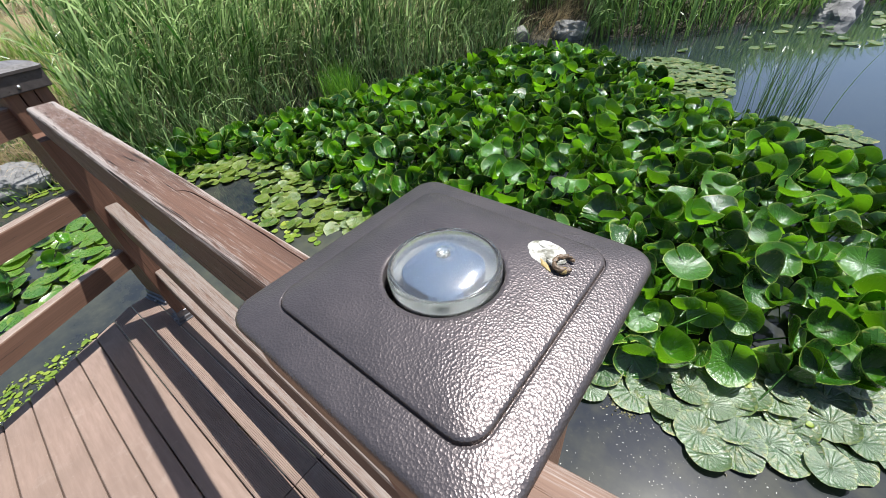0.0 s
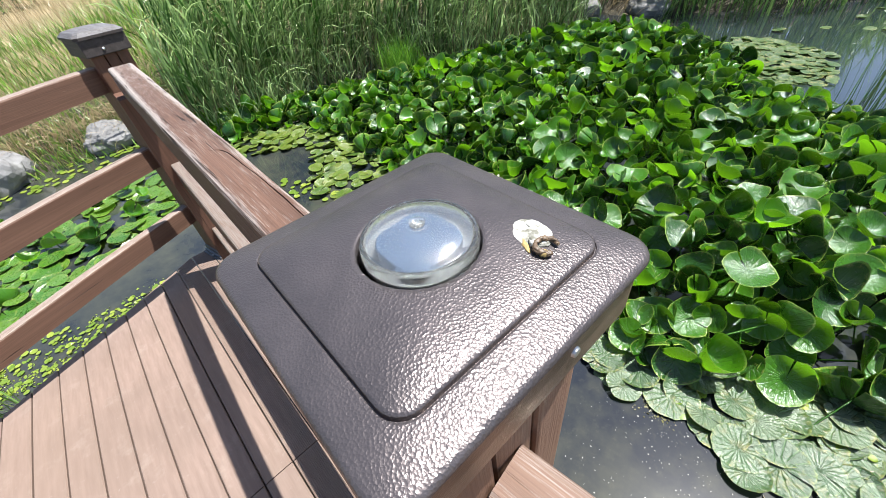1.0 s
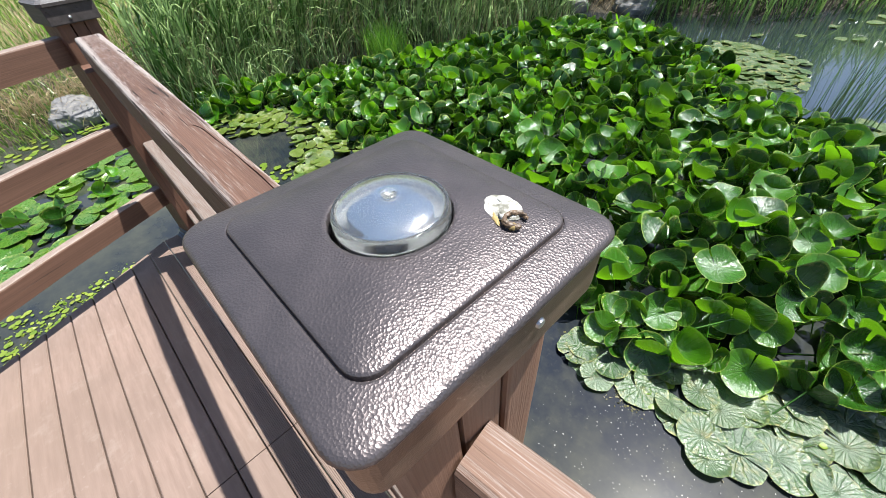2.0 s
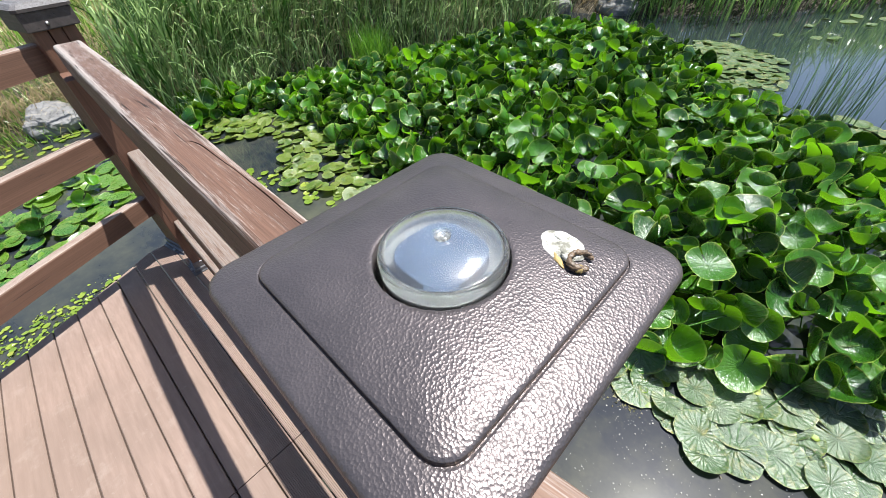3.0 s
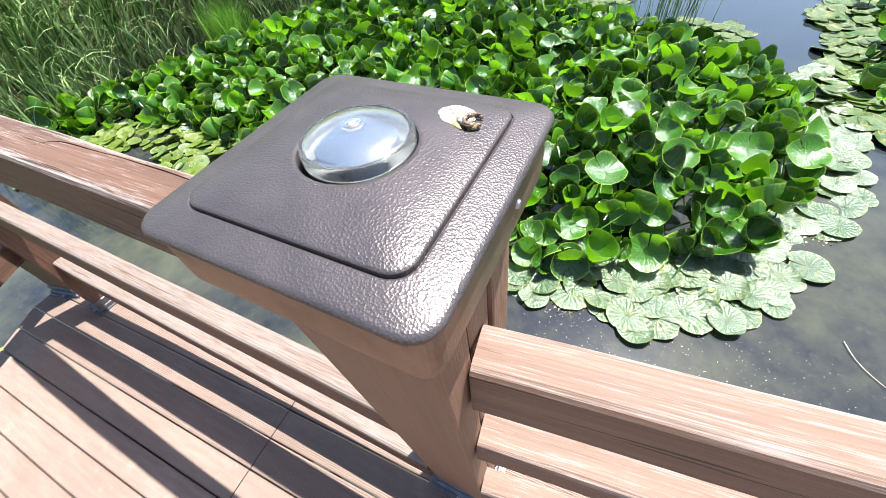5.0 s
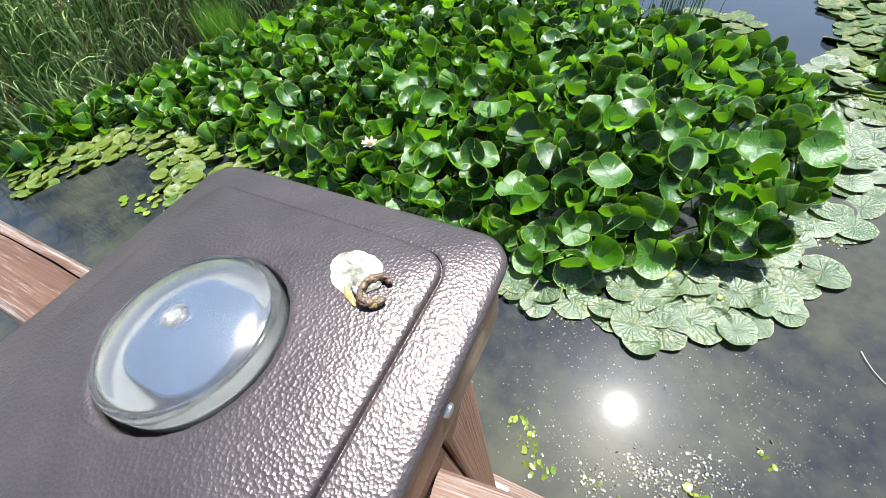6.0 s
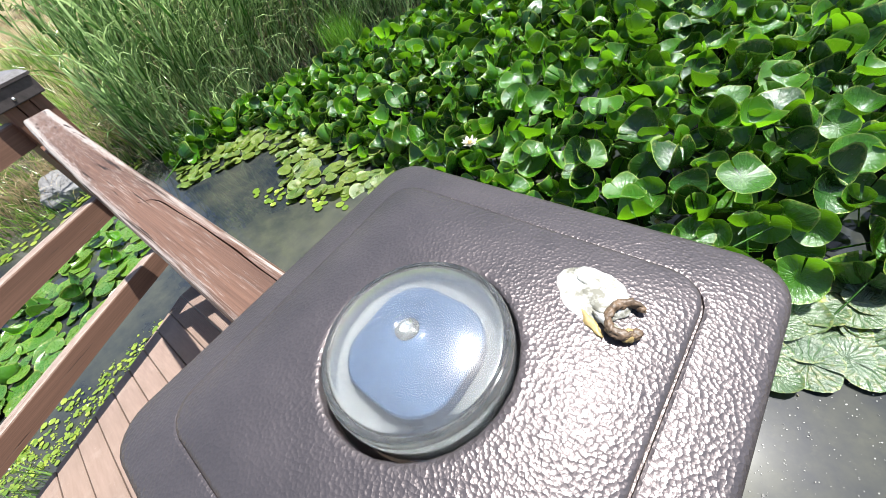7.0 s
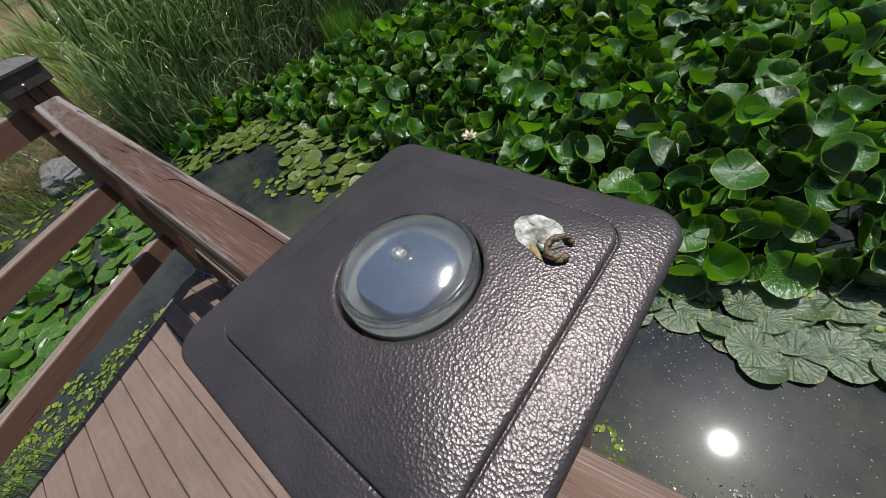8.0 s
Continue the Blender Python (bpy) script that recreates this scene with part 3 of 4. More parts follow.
def build_railing():
    near = layered_post("near_post", -0.0575, 0.0575, -0.0575, 0.0575, 1.008, "brown layered wooden railing post under the bronze lamp cap", 3, NEAR_POST_WOOD, 0.085)
    # it leans out at the foot
    near.matrix_basis = Matrix.Translation((0, 0, 1.0)) @ Matrix.Rotation(radians(3.2), 4, "X") @ Matrix.Translation((0, 0, -1.0))
    far = layered_post("far_post", -1.78, -1.66, -0.055, 0.06, 0.925, "weathered dark brown railing post with a wooden cap")
    # hipped wooden cap of the far post
    bm = bmesh.new()
    block(bm, -0.072, 0.072, -0.0695, 0.0695, 0.925 - 0.03, 0.945, 0.003)
    part("cap_block", bm, CAP_WOOD, far, "dark weathered wooden cap block")
    bm = bmesh.new()
    rings = []
    for k, (s, z) in enumerate(((1.0, 0.0), (1.0, 0.008), (0.80, 0.020), (0.35, 0.026))):
        x, y, c = 0.078 * s, 0.0755 * s, 0.012 * s
        rings.append([(x, -y + c, z + 0.946), (x, y - c, z + 0.946), (x - c, y, z + 0.946), (-x + c, y, z + 0.946),
                      (-x, y - c, z + 0.946), (-x, -y + c, z + 0.946), (-x + c, -y, z + 0.946), (x - c, -y, z + 0.946)])
    part("cap_top", sweep(rings), CAP_WOOD, far, "greyed chamfered wooden cap top")
    bm = bmesh.new()
    bmesh.ops.create_uvsphere(bm, u_segments=10, v_segments=6, radius=0.005)
    bmesh.ops.translate(bm, verts=bm.verts, vec=(0.073, -0.012, 0.912))
    part("screw", bm, STEEL, far)
    far.rotation_euler = (0, 0, radians(13))
    foot = shoe(-1.78, -1.66, -0.055, 0.06)
    foot.rotation_euler = (0, 0, radians(13))
    shoe(-1.497, -1.453, -0.045, 0.021).location.z = camber(-1.475) - 0.001
    shoe(-0.0575, 0.0575, -0.0065, 0.1085).location.z = camber(0.0) - 0.001

    def panel(place, turn, label):
        ob = thing("railing_panel", place, label, "railing", "railing panels")
        ob.rotation_euler = (0, 0, turn)
        return ob

    def rail(owner, name, label, mesh, shift=(0, 0, 0), wood=RAIL_WOOD):
        ob = part(name, mesh, wood, owner, label)
        ob.location = shift

    near = panel((0, 0, 0), 0.0, "worn brown wooden railing of three rails between two posts")
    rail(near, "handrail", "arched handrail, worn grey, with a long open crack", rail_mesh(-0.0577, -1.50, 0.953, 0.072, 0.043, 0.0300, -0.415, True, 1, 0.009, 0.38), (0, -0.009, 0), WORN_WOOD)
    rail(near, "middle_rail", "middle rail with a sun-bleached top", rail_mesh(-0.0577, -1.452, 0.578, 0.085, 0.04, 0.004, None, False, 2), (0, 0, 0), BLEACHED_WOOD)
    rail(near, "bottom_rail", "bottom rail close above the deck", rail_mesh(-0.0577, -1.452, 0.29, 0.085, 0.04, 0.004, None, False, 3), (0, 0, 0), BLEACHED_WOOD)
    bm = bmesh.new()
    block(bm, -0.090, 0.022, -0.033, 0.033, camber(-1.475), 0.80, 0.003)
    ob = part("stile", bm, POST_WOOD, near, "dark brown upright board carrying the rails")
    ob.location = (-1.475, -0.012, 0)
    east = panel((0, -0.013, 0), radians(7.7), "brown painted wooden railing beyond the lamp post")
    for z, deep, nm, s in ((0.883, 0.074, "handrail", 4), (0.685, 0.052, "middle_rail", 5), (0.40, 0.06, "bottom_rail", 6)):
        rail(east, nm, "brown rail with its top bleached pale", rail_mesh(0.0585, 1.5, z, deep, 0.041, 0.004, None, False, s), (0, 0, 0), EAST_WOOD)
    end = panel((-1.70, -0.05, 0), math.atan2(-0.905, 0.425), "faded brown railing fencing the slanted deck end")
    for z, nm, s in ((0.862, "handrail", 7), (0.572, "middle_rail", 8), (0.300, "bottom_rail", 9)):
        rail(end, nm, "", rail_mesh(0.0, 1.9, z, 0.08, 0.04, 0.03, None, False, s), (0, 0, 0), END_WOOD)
    for k, (dx, dy) in enumerate(((1.9 * 0.425, -1.9 * 0.905),)):
        end = layered_post("corner_post", -1.70 + dx - 0.02, -1.70 + dx + 0.1, -0.05 + dy - 0.11, -0.05 + dy, 0.95, "weathered brown railing post at the deck corner")
    layered_post("end_post", 1.49, 1.605, 0.135, 0.25, 0.99, "brown railing post at the end of the rail")


build_railing()

# ---- lamp cap ----
CAP = 1.027


def square_ring(half, corner, z, per=6):
    pts = []
    for k, (sx, sy) in enumerate(((1, 1), (-1, 1), (-1, -1), (1, -1))):
        for i in range(per + 1):
            a = math.pi / 2 * (k + i / per)
            pts.append((sx * (half - corner) + corner * math.cos(a), sy * (half - corner) + corner * math.sin(a), z))
    return pts


def build_lamp():
    lamp = thing("post_cap_lamp", (0, 0, CAP), "dark bronze hammered-metal solar lamp cap on the railing post", "post lamp")
    rings = [square_ring(0.0700, 0.010, -0.0120), square_ring(0.0735, 0.012, -0.0105), square_ring(0.0752, 0.0135, -0.0095), square_ring(0.0758, 0.014, -0.0075),
             square_ring(0.0752, 0.0135, -0.0058), square_ring(0.0740, 0.0125, -0.0048), square_ring(0.0728, 0.0122, -0.0044),
             square_ring(0.0604, 0.0116, -0.0020), square_ring(0.0593, 0.0115, -0.0019), square_ring(0.05855, 0.0111, -0.0021), square_ring(0.05835, 0.0109, -0.0030), square_ring(0.0579, 0.0106, -0.0030), square_ring(0.0577, 0.0105, -0.0006),
             square_ring(0.0574, 0.0102, -0.0001), square_ring(0.0564, 0.0097, 0.0003), square_ring(0.046, 0.012, 0.0022), square_ring(0.036, 0.016, 0.0034)]
    # the sheet closes on the round lamp hole
    per = 6
    n = 4 * (per + 1)
    rows = rings
    hole = []
    for r, z in ((0.0312, 0.0038), (0.0292, 0.0040), (0.0287, 0.0034), (0.0287, -0.004)):
        ring = []
        for k in range(4):
            for i in range(per + 1):
                a = math.pi / 2 * (k + (i + 0.5) / (per + 1))
                ring.append((r * math.cos(a), r * math.sin(a), z))
        hole.append(ring)
    rows = rows + hole
    bm = bmesh.new()
    vs = [[bm.verts.new(p) for p in ring] for ring in rows]
    for a, b in zip(vs, vs[1:]):
        for i in range(n):
            bm.faces.new((a[i], a[(i + 1) % n], b[(i + 1) % n], b[i]))
    bmesh.ops.recalc_face_normals(bm, faces=bm.faces[:])
    for ring in vs[8:13]:
        for i in range(n):
            bm.edges.get((ring[i], ring[(i + 1) % n])).smooth = False
    shell = part("cap_shell", bm, HAMMERED, lamp, "hammered bronze-brown metal cap with a raised rounded panel", smooth=True)

    skirt = part("skirt", sweep([square_ring(0.0600, 0.006, -0.0425), square_ring(0.0712, 0.009, -0.0440), square_ring(0.0722, 0.010, -0.0430),
                                 square_ring(0.0726, 0.0105, -0.038), square_ring(0.0726, 0.011, -0.0125), square_ring(0.0720, 0.0105, -0.0118), square_ring(0.0600, 0.006, -0.0116)]),
                 TINTED_SKIRT, lamp, "smoother bronze skirt folded down below the cap, deck's reflection in its colour")

    def lathe(profile, seg=48, closed=False):
        b = bmesh.new()
        rs = []
        for r, z in profile:
            if r < 1e-6:
                rs.append([b.verts.new((0, 0, z))])
            else:
                rs.append([b.verts.new((r * math.cos(2 * math.pi * i / seg), r * math.sin(2 * math.pi * i / seg), z)) for i in range(seg)])
        for p, q in zip(rs, rs[1:]):
            for i in range(seg):
                j = (i + 1) % seg
                if len(p) == 1:
                    b.faces.new((p[0], q[i], q[j]))
                elif len(q) == 1:
                    b.faces.new((p[i], q[0], p[j]))
                else:
                    b.faces.new((p[i], q[i], q[j], p[j]))
        bmesh.ops.recalc_face_normals(b, faces=b.faces[:])
        return b

    dome = [(0.0, 0.0171), (0.0014, 0.0170), (0.0022, 0.0161), (0.0030, 0.0158), (0.0038, 0.0163), (0.0044, 0.0169), (0.0050, 0.0162), (0.0056, 0.0158), (0.0085, 0.0154), (0.0130, 0.0144),
            (0.0175, 0.0127), (0.0210, 0.0108), (0.0236, 0.0087), (0.0252, 0.0068), (0.0252, 0.0052),
            (0.0240, 0.0062), (0.0228, 0.0075), (0.0202, 0.0097), (0.0168, 0.0115), (0.0126, 0.0131), (0.0082, 0.0141), (0.004, 0.0145), (0.0, 0.0146)]
    dome = [(r, 0.0078 + (z - 0.0052) * 0.575) for r, z in dome]
    ob = part("dome", lathe([(0.98 * r, z) for r, z in dome]), CLEAR, lamp, "clear plastic dome with a small nub", smooth=True)
    ob.visible_shadow = False
    ob.location = (0.0007, 0.0004, 0)
    rim = [(0.0252, 0.0092), (0.0262, 0.0094), (0.0269, 0.0087), (0.0273, 0.0074), (0.0275, 0.0050), (0.0274, 0.0030), (0.0272, -0.004), (0.0258, -0.004), (0.0256, 0.0054), (0.0252, 0.0074), (0.0252, 0.0092)]
    part("dome_rim", lathe([(0.98 * r, z) for r, z in rim]), FROSTED, ob, "milky plastic flange round the dome", smooth=True)
    nub = part("nub", lathe([(0.0, 0.0158), (0.0009, 0.0156), (0.0014, 0.0151), (0.0016, 0.0145), (0.0030, 0.0144), (0.0034, 0.0139), (0.0, 0.0139)], 24), FROSTED, ob, "milky moulding nub at the top of the dome", smooth=True)
    nub.visible_shadow = False
    part("reflector", lathe([(0.0, -0.0045), (0.0185, -0.0045), (0.0238, -0.0012), (0.0252, -0.0010), (0.0252, -0.0062), (0.0, -0.0062)]), LAMP_WHITE, lamp, "pale grey reflector tray below the dome", smooth=True).location.z = 0.003
    bm = sweep([square_ring(0.0176, 0.0125, -0.0060), square_ring(0.0176, 0.0125, -0.0010), square_ring(0.0171, 0.0121, -0.0006)])
    part("solar_cell", bm, SOLAR, lamp, "blue-grey square solar cell").location.z = 0.0055
    part("hole_lining", lathe([(0.0287, -0.014), (0.0287, -0.0041), (0.0262, -0.0125), (0.0262, -0.014)]), BLACK_GAP, lamp)
    for y in (0.018,):
        bm = bmesh.new()
        bmesh.ops.create_cone(bm, cap_ends=True, segments=12, radius1=0.0030, radius2=0.0022, depth=0.002)
        bmesh.ops.rotate(bm, verts=bm.verts, matrix=Matrix.Rotation(math.pi / 2, 3, "Y"))
        bmesh.ops.translate(bm, verts=bm.verts, vec=(0.0730, y, -0.026))
        part("screw", bm, STEEL, skirt)


build_lamp()


def blob(bm, place, size, turn=0.0, rough=0.25, seed=0):
    got = bmesh.ops.create_icosphere(bm, subdivisions=3, radius=1.0)["verts"]
    m = Matrix.Rotation(turn, 3, "Z")
    for v in got:
        k = 1 + rough * noise.noise(v.co * 1.9 + Vector((seed * 3.1, 0, 0)))
        c = Vector((v.co.x * size[0], v.co.y * size[1], v.co.z * size[2])) * k * 1.5
        v.co = m @ c + Vector(place)


def build_dropping():
    ob = thing("bird_dropping", (0.038, 0.036, CAP + 0.0028), "dried white and brown bird dropping on the metal cap", "bird dropping")
    # u runs from the splash to the curl at its outer end
    u, w = Vector((0.97, -0.24, 0)), Vector((0.24, 0.97, 0))
    a = math.atan2(u.y, u.x)

    def at(p, q, z):
        return (u * p + w * q) * 1.5 + Vector((0, 0, z * 1.3))

    bm = bmesh.new()
    blob(bm, at(-0.0034, 0.0004, 0.0001), (0.0066, 0.0058, 0.0008), a, 0.12, 1)
    blob(bm, at(-0.0066, 0.0004, 0.0000), (0.0042, 0.0044, 0.0006), a, 0.14, 4)
    blob(bm, at(-0.0010, 0.0012, 0.0003), (0.0048, 0.0036, 0.0011), a, 0.16, 2)
    blob(bm, at(-0.0046, 0.0020, 0.0005), (0.0034, 0.0012, 0.0009), a + 0.1, 0.3, 5)
    blob(bm, at(0.0024, -0.0030, 0.0012), (0.0030, 0.0008, 0.0008), a - 0.1, 0.3, 11)
    part("white_splash", bm, DROP_WHITE, ob, "chalky white splash", smooth=True)
    bm = bmesh.new()
    for i in range(12):
        f = i / 11
        ang = 1.5 + 4.4 * f
        k = random.uniform(0.75, 1.2)
        blob(bm, at(0.0042 + 0.0027 * math.cos(ang), -0.0004 + 0.0034 * math.sin(ang), 0.0008 + 0.0010 * math.sin(f * 3.1)),
             (0.0014 * k, 0.0008 * random.uniform(0.7, 1.2), 0.0008 * k), a + ang + 1.57 + random.uniform(-0.4, 0.4), 0.4, 3 + 2 * i)
    part("brown_curl", bm, DROP_BROWN, ob, "dark brown dried curl", smooth=True)
    bm = bmesh.new()
    blob(bm, at(-0.0004, -0.0042, 0.0001), (0.0034, 0.0010, 0.0006), a - 0.3, 0.5, 21)
    blob(bm, at(0.0060, -0.0026, 0.0008), (0.0011, 0.0014, 0.0010), a, 0.3, 22)
    part("yellow_edge", bm, DROP_YELLOW, ob, "ochre-stained crust", smooth=True)


build_dropping()
for ob in [o for o in scene.objects if o.parent is None and o.name not in ("camera", "sun", "ground", "water")]:
    ob.matrix_basis = LEAN @ ob.matrix_basis

# ---- water lilies ----
SCUM = blade_material("grey_scum", (0.07, 0.07, 0.06), (0.36, 0.35, 0.33), (0.30, 0.30, 0.14), 0.2, 0.05)
DECAY = blade_material("rotting_bits", (0.06, 0.06, 0.02), (0.20, 0.19, 0.07), (0.30, 0.27, 0.18), 0.25, 0.1)
rng = np.random.default_rng(7)


def leaf_shape(seed, cup, fold, wave, droop=0.0, slit=0.16, stem=0.0, seg=16, rings=(0.0, 0.46, 0.80, 1.0), ragged=0.025, curl=0.0):
    """Round leaf of radius 1 with a notch: verts, faces, uvs. cup lifts the rim, fold lifts two sides, wave ripples the rim."""
    r = random.Random(seed)
    ph, ph2, k = r.uniform(0, 6.28), r.uniform(0, 6.28), r.choice((2, 3, 3, 4))
    tilt_fold = r.uniform(0, 3.14)
    verts, uvs = [(0.0, 0.0, 0.0)], [(0.5, 0.5)]
    for q in rings[1:]:
        for i in range(seg + 1):
            a = slit + (2 * math.pi - 2 * slit) * i / seg
            rim = q * (1.0 + 0.05 * math.sin(2 * a + ph) + ragged * r.uniform(-1, 1))
            end = abs(2 * i / seg - 1) ** 5
            rim *= 1.0 - 0.16 * abs(2 * i / seg - 1) ** 9
            x, y = rim * math.cos(a), rim * math.sin(a)
            u = x * math.cos(tilt_fold) + y * math.sin(tilt_fold)
            z = cup * q ** 2.2 + fold * (u * u - 0.3 * q * q) + wave * math.sin(k * a + ph2) * q * q - droop * q * q
            z += 0.10 * cup * end * q + curl * max(0.0, math.cos(a - ph2)) * q ** 7
            squeeze = 1.0 - 0.25 * abs(cup) * q - 0.12 * abs(fold) * q
            verts.append((x * squeeze, y * squeeze, z))
            uvs.append((0.5 + 0.5 * q * math.cos(a), 0.5 + 0.5 * q * math.sin(a)))
    n = seg + 1
    faces = [(0, 1 + i, 2 + i) for i in range(seg)]
    for k in range(len(rings) - 2):
        faces += [(1 + k * n + i, 1 + (k + 1) * n + i, 2 + (k + 1) * n + i, 2 + k * n + i) for i in range(seg)]
    if stem:
        b = len(verts)
        for z, w in ((-0.004, 0.05), (-stem, 0.05)):
            for i in range(3):
                verts.append((w * math.cos(2.1 * i), w * math.sin(2.1 * i), z))
                uvs.append((0.52, 0.5))
        faces += [(b + i, b + 3 + i, b + 3 + (i + 1) % 3, b + (i + 1) % 3) for i in range(3)]
    return np.array(verts), faces, np.array(uvs)


RAISED = [leaf_shape(s, c, f, w, 0, 0.05 + 0.045 * (s % 3), 2.2, 21) for s, (c, f, w) in enumerate(
    [(0.65, 0.40, 0.08), (0.35, 0.55, 0.06), (0.90, 0.3, 0.10), (0.22, 0.25, 0.09), (0.60, -0.45, 0.07), (0.95, 0.45, 0.10),
     (0.18, 0.30, 0.09), (0.50, 0.95, 0.06), (0.65, 0.25, 0.13), (0.25, -0.25, 0.10), (1.1, 0.2, 0.08), (0.35, 0.1, 0.06)])]
FLAT = [leaf_shape(40 + s, c, 0.02, w, d, 0.025 + 0.025 * (s % 3), 0, 26, (0.0, 0.55, 0.86, 1.0), 0.03, k) for s, (c, w, d, k) in enumerate(
    [(0.02, 0.012, 0, 0.0), (0.04, 0.05, 0, 0.12), (0.0, 0.03, 0.02, 0.0), (0.08, 0.05, 0, 0.16), (0.03, 0.07, 0, 0.05), (0.0, 0.02, 0, 0.22), (0.05, 0.04, 0.0, 0.0)])]


SMALL = [leaf_shape(60 + s, 0.1, 0.1, 0.1, 0, 0.03, 0, 6, (0.0, 1.0)) for s in range(6)]


def shape_meshes(name, shapes, material):
    return [raw(name, v, f, material, uv) for v, f, uv in shapes]


def scatter(poly, spacing, jitter=0.45, keep=1.0):
    xs, ys = [p[0] for p in poly], [p[1] for p in poly]
    out, row = [], 0
    y = min(ys)
    while y < max(ys):
        x = min(xs) + (spacing / 2 if row % 2 else 0)
        while x < max(xs):
            p = (x + random.uniform(-jitter, jitter) * spacing, y + random.uniform(-jitter, jitter) * spacing)
            if random.random() < keep and inside(p, poly):
                out.append(p)
            x += spacing
        y += spacing * 0.87
        row += 1
    return out


def merged(name, shapes, poses, material, parent, label=""):
    """Many leaves joined into one mesh."""
    V, F, U, base = [], [], [], 0
    for k, m in poses:
        v, f, uv = shapes[k]
        a = np.array(m)
        V.append(v @ a[:3, :3].T + a[:3, 3])
        F += [tuple(i + base for i in face) for face in f]
        U.append(uv)
        base += len(v)
    ob = link_mesh(name, raw(name, np.concatenate(V), F, material, np.concatenate(U)), None, parent, label)
    ob["kind"] = "stuff"
    return ob


def plant(owner, piece, shapes, poses, material, near, most=290):
    """Places leaves: those nearest the point near as single pieces, the rest joined."""
    poses.sort(key=lambda p: (p[1].translation.xy - Vector(near)).length)
    datas = shape_meshes(piece, shapes, material)
    inv = Matrix.Translation(-owner.location)
    for k, m in poses[:most]:
        ob = link_mesh(piece, datas[k], None, owner)
        ob.matrix_basis = inv @ m
    if poses[most:]:
        merged("far_" + piece, shapes, [(k, inv @ m) for k, m in poses[most:]], material, owner, "mass of the same leaves farther off")


def raised_poses(poly, spacing, size, top, lean):
    out = []
    for x, y in scatter(poly, spacing):
        d = edge_distance((x, y), poly)
        swell = 0.5 + 0.5 * noise.noise((x * 1.1, y * 1.1, 3.3))
        h = 0.03 + (top * (0.55 + 0.45 * swell) - 0.03) * min(1.0, d / 0.55) + random.uniform(-0.05, 0.06)
        r = random.uniform(*size)
        tilt = min(1.35, abs(random.gauss(lean, 0.36)))
        m = Matrix.Translation((x, y, WATER + max(0.02, h))) @ Matrix.Rotation(random.uniform(0, 6.28), 4, "Z") @ Matrix.Rotation(tilt, 4, "X") \
            @ Matrix.Rotation(random.uniform(0, 6.28), 4, "Z") @ Matrix.Diagonal((r, r * random.uniform(0.9, 1.05), r, 1))
        out.append((random.randrange(len(RAISED)), m))
    return out


def flat_poses(poly, spacing, size, keep=1.0, lift=0.012, tip=0.05):
    out = []
    for x, y in scatter(poly, spacing, 0.5, keep):
        r = random.uniform(*size)
        m = Matrix.Translation((x, y, WATER + 0.004 + random.uniform(0, lift))) @ Matrix.Rotation(random.uniform(0, 6.28), 4, "Z") \
            @ Matrix.Rotation(abs(random.gauss(0, tip)), 4, "X") @ Matrix.Rotation(random.uniform(0, 6.28), 4, "Z") @ Matrix.Diagonal((r, r, r, 1))
        out.append((random.randrange(len(FLAT)), m))
    return out


LILY_BED = [(-5.75, 0.68), (-4.8, 0.68), (-4.7, 1.1), (-4.4, 1.5), (-3.75, 1.68), (-3.0, 1.6), (-2.4, 1.5), (-1.9, 1.45), (-1.0, 1.28), (-0.4, 1.3), (-0.23, 1.22), (0.1, 1.34), (0.47, 1.48),
            (0.85, 1.74), (1.07, 2.19), (1.22, 2.51), (1.3, 2.95), (1.22, 3.6), (0.95, 3.95), (0.36, 4.3), (-0.1, 4.6), (-0.74, 4.75), (-1.02, 5.42), (-1.8, 6.08), (-2.65, 6.15),
            (-3.5, 5.75), (-4.0, 4.75), (-4.3, 3.5), (-4.85, 2.45), (-5.3, 1.4)]
EAST_BED = [(1.62, 3.7), (1.9, 3.2), (2.6, 2.9), (3.6, 4.0), (3.8, 6.0), (2.5, 6.4), (1.85, 5.5), (1.9, 4.9), (1.68, 4.3)]
WEST_BED = [(-3.4, -1.8), (-3.7, -0.95), (-3.95, -0.15), (-4.5, 0.05), (-4.9, -0.4), (-4.8, -1.8)]


# the broad leaves that stand out along the bed's near edge: place, height over the water, radius, lean out towards the deck in degrees, shape
BROAD_LEAVES = [(-0.15, 2.36, 0.25, 0.118, 42, 11), (0.81, 2.46, 0.22, 0.125, 35, 6), (1.14, 2.57, 0.17, 0.125, 25, 3), (0.39, 1.51, 0.13, 0.118, 48, 3),
                (0.73, 1.73, 0.11, 0.125, 18, 1), (0.23, 1.71, 0.18, 0.09, 68, 9), (0.38, 1.77, 0.19, 0.095, 55, 11), (0.04, 1.60, 0.18, 0.085, 60, 1),
                (-0.15, 1.45, 0.14, 0.09, 50, 6), (-0.21, 1.30, 0.10, 0.095, 40, 3), (0.10, 1.44, 0.10, 0.095, 30, 9), (0.25, 1.50, 0.13, 0.08, 62, 1),
                (0.71, 1.94, 0.15, 0.115, 28, 8), (0.23, 2.07, 0.21, 0.12, 66, 1), (-0.39, 1.93, 0.21, 0.10, 62, 9), (0.63, 2.14, 0.19, 0.10, 45, 11)]


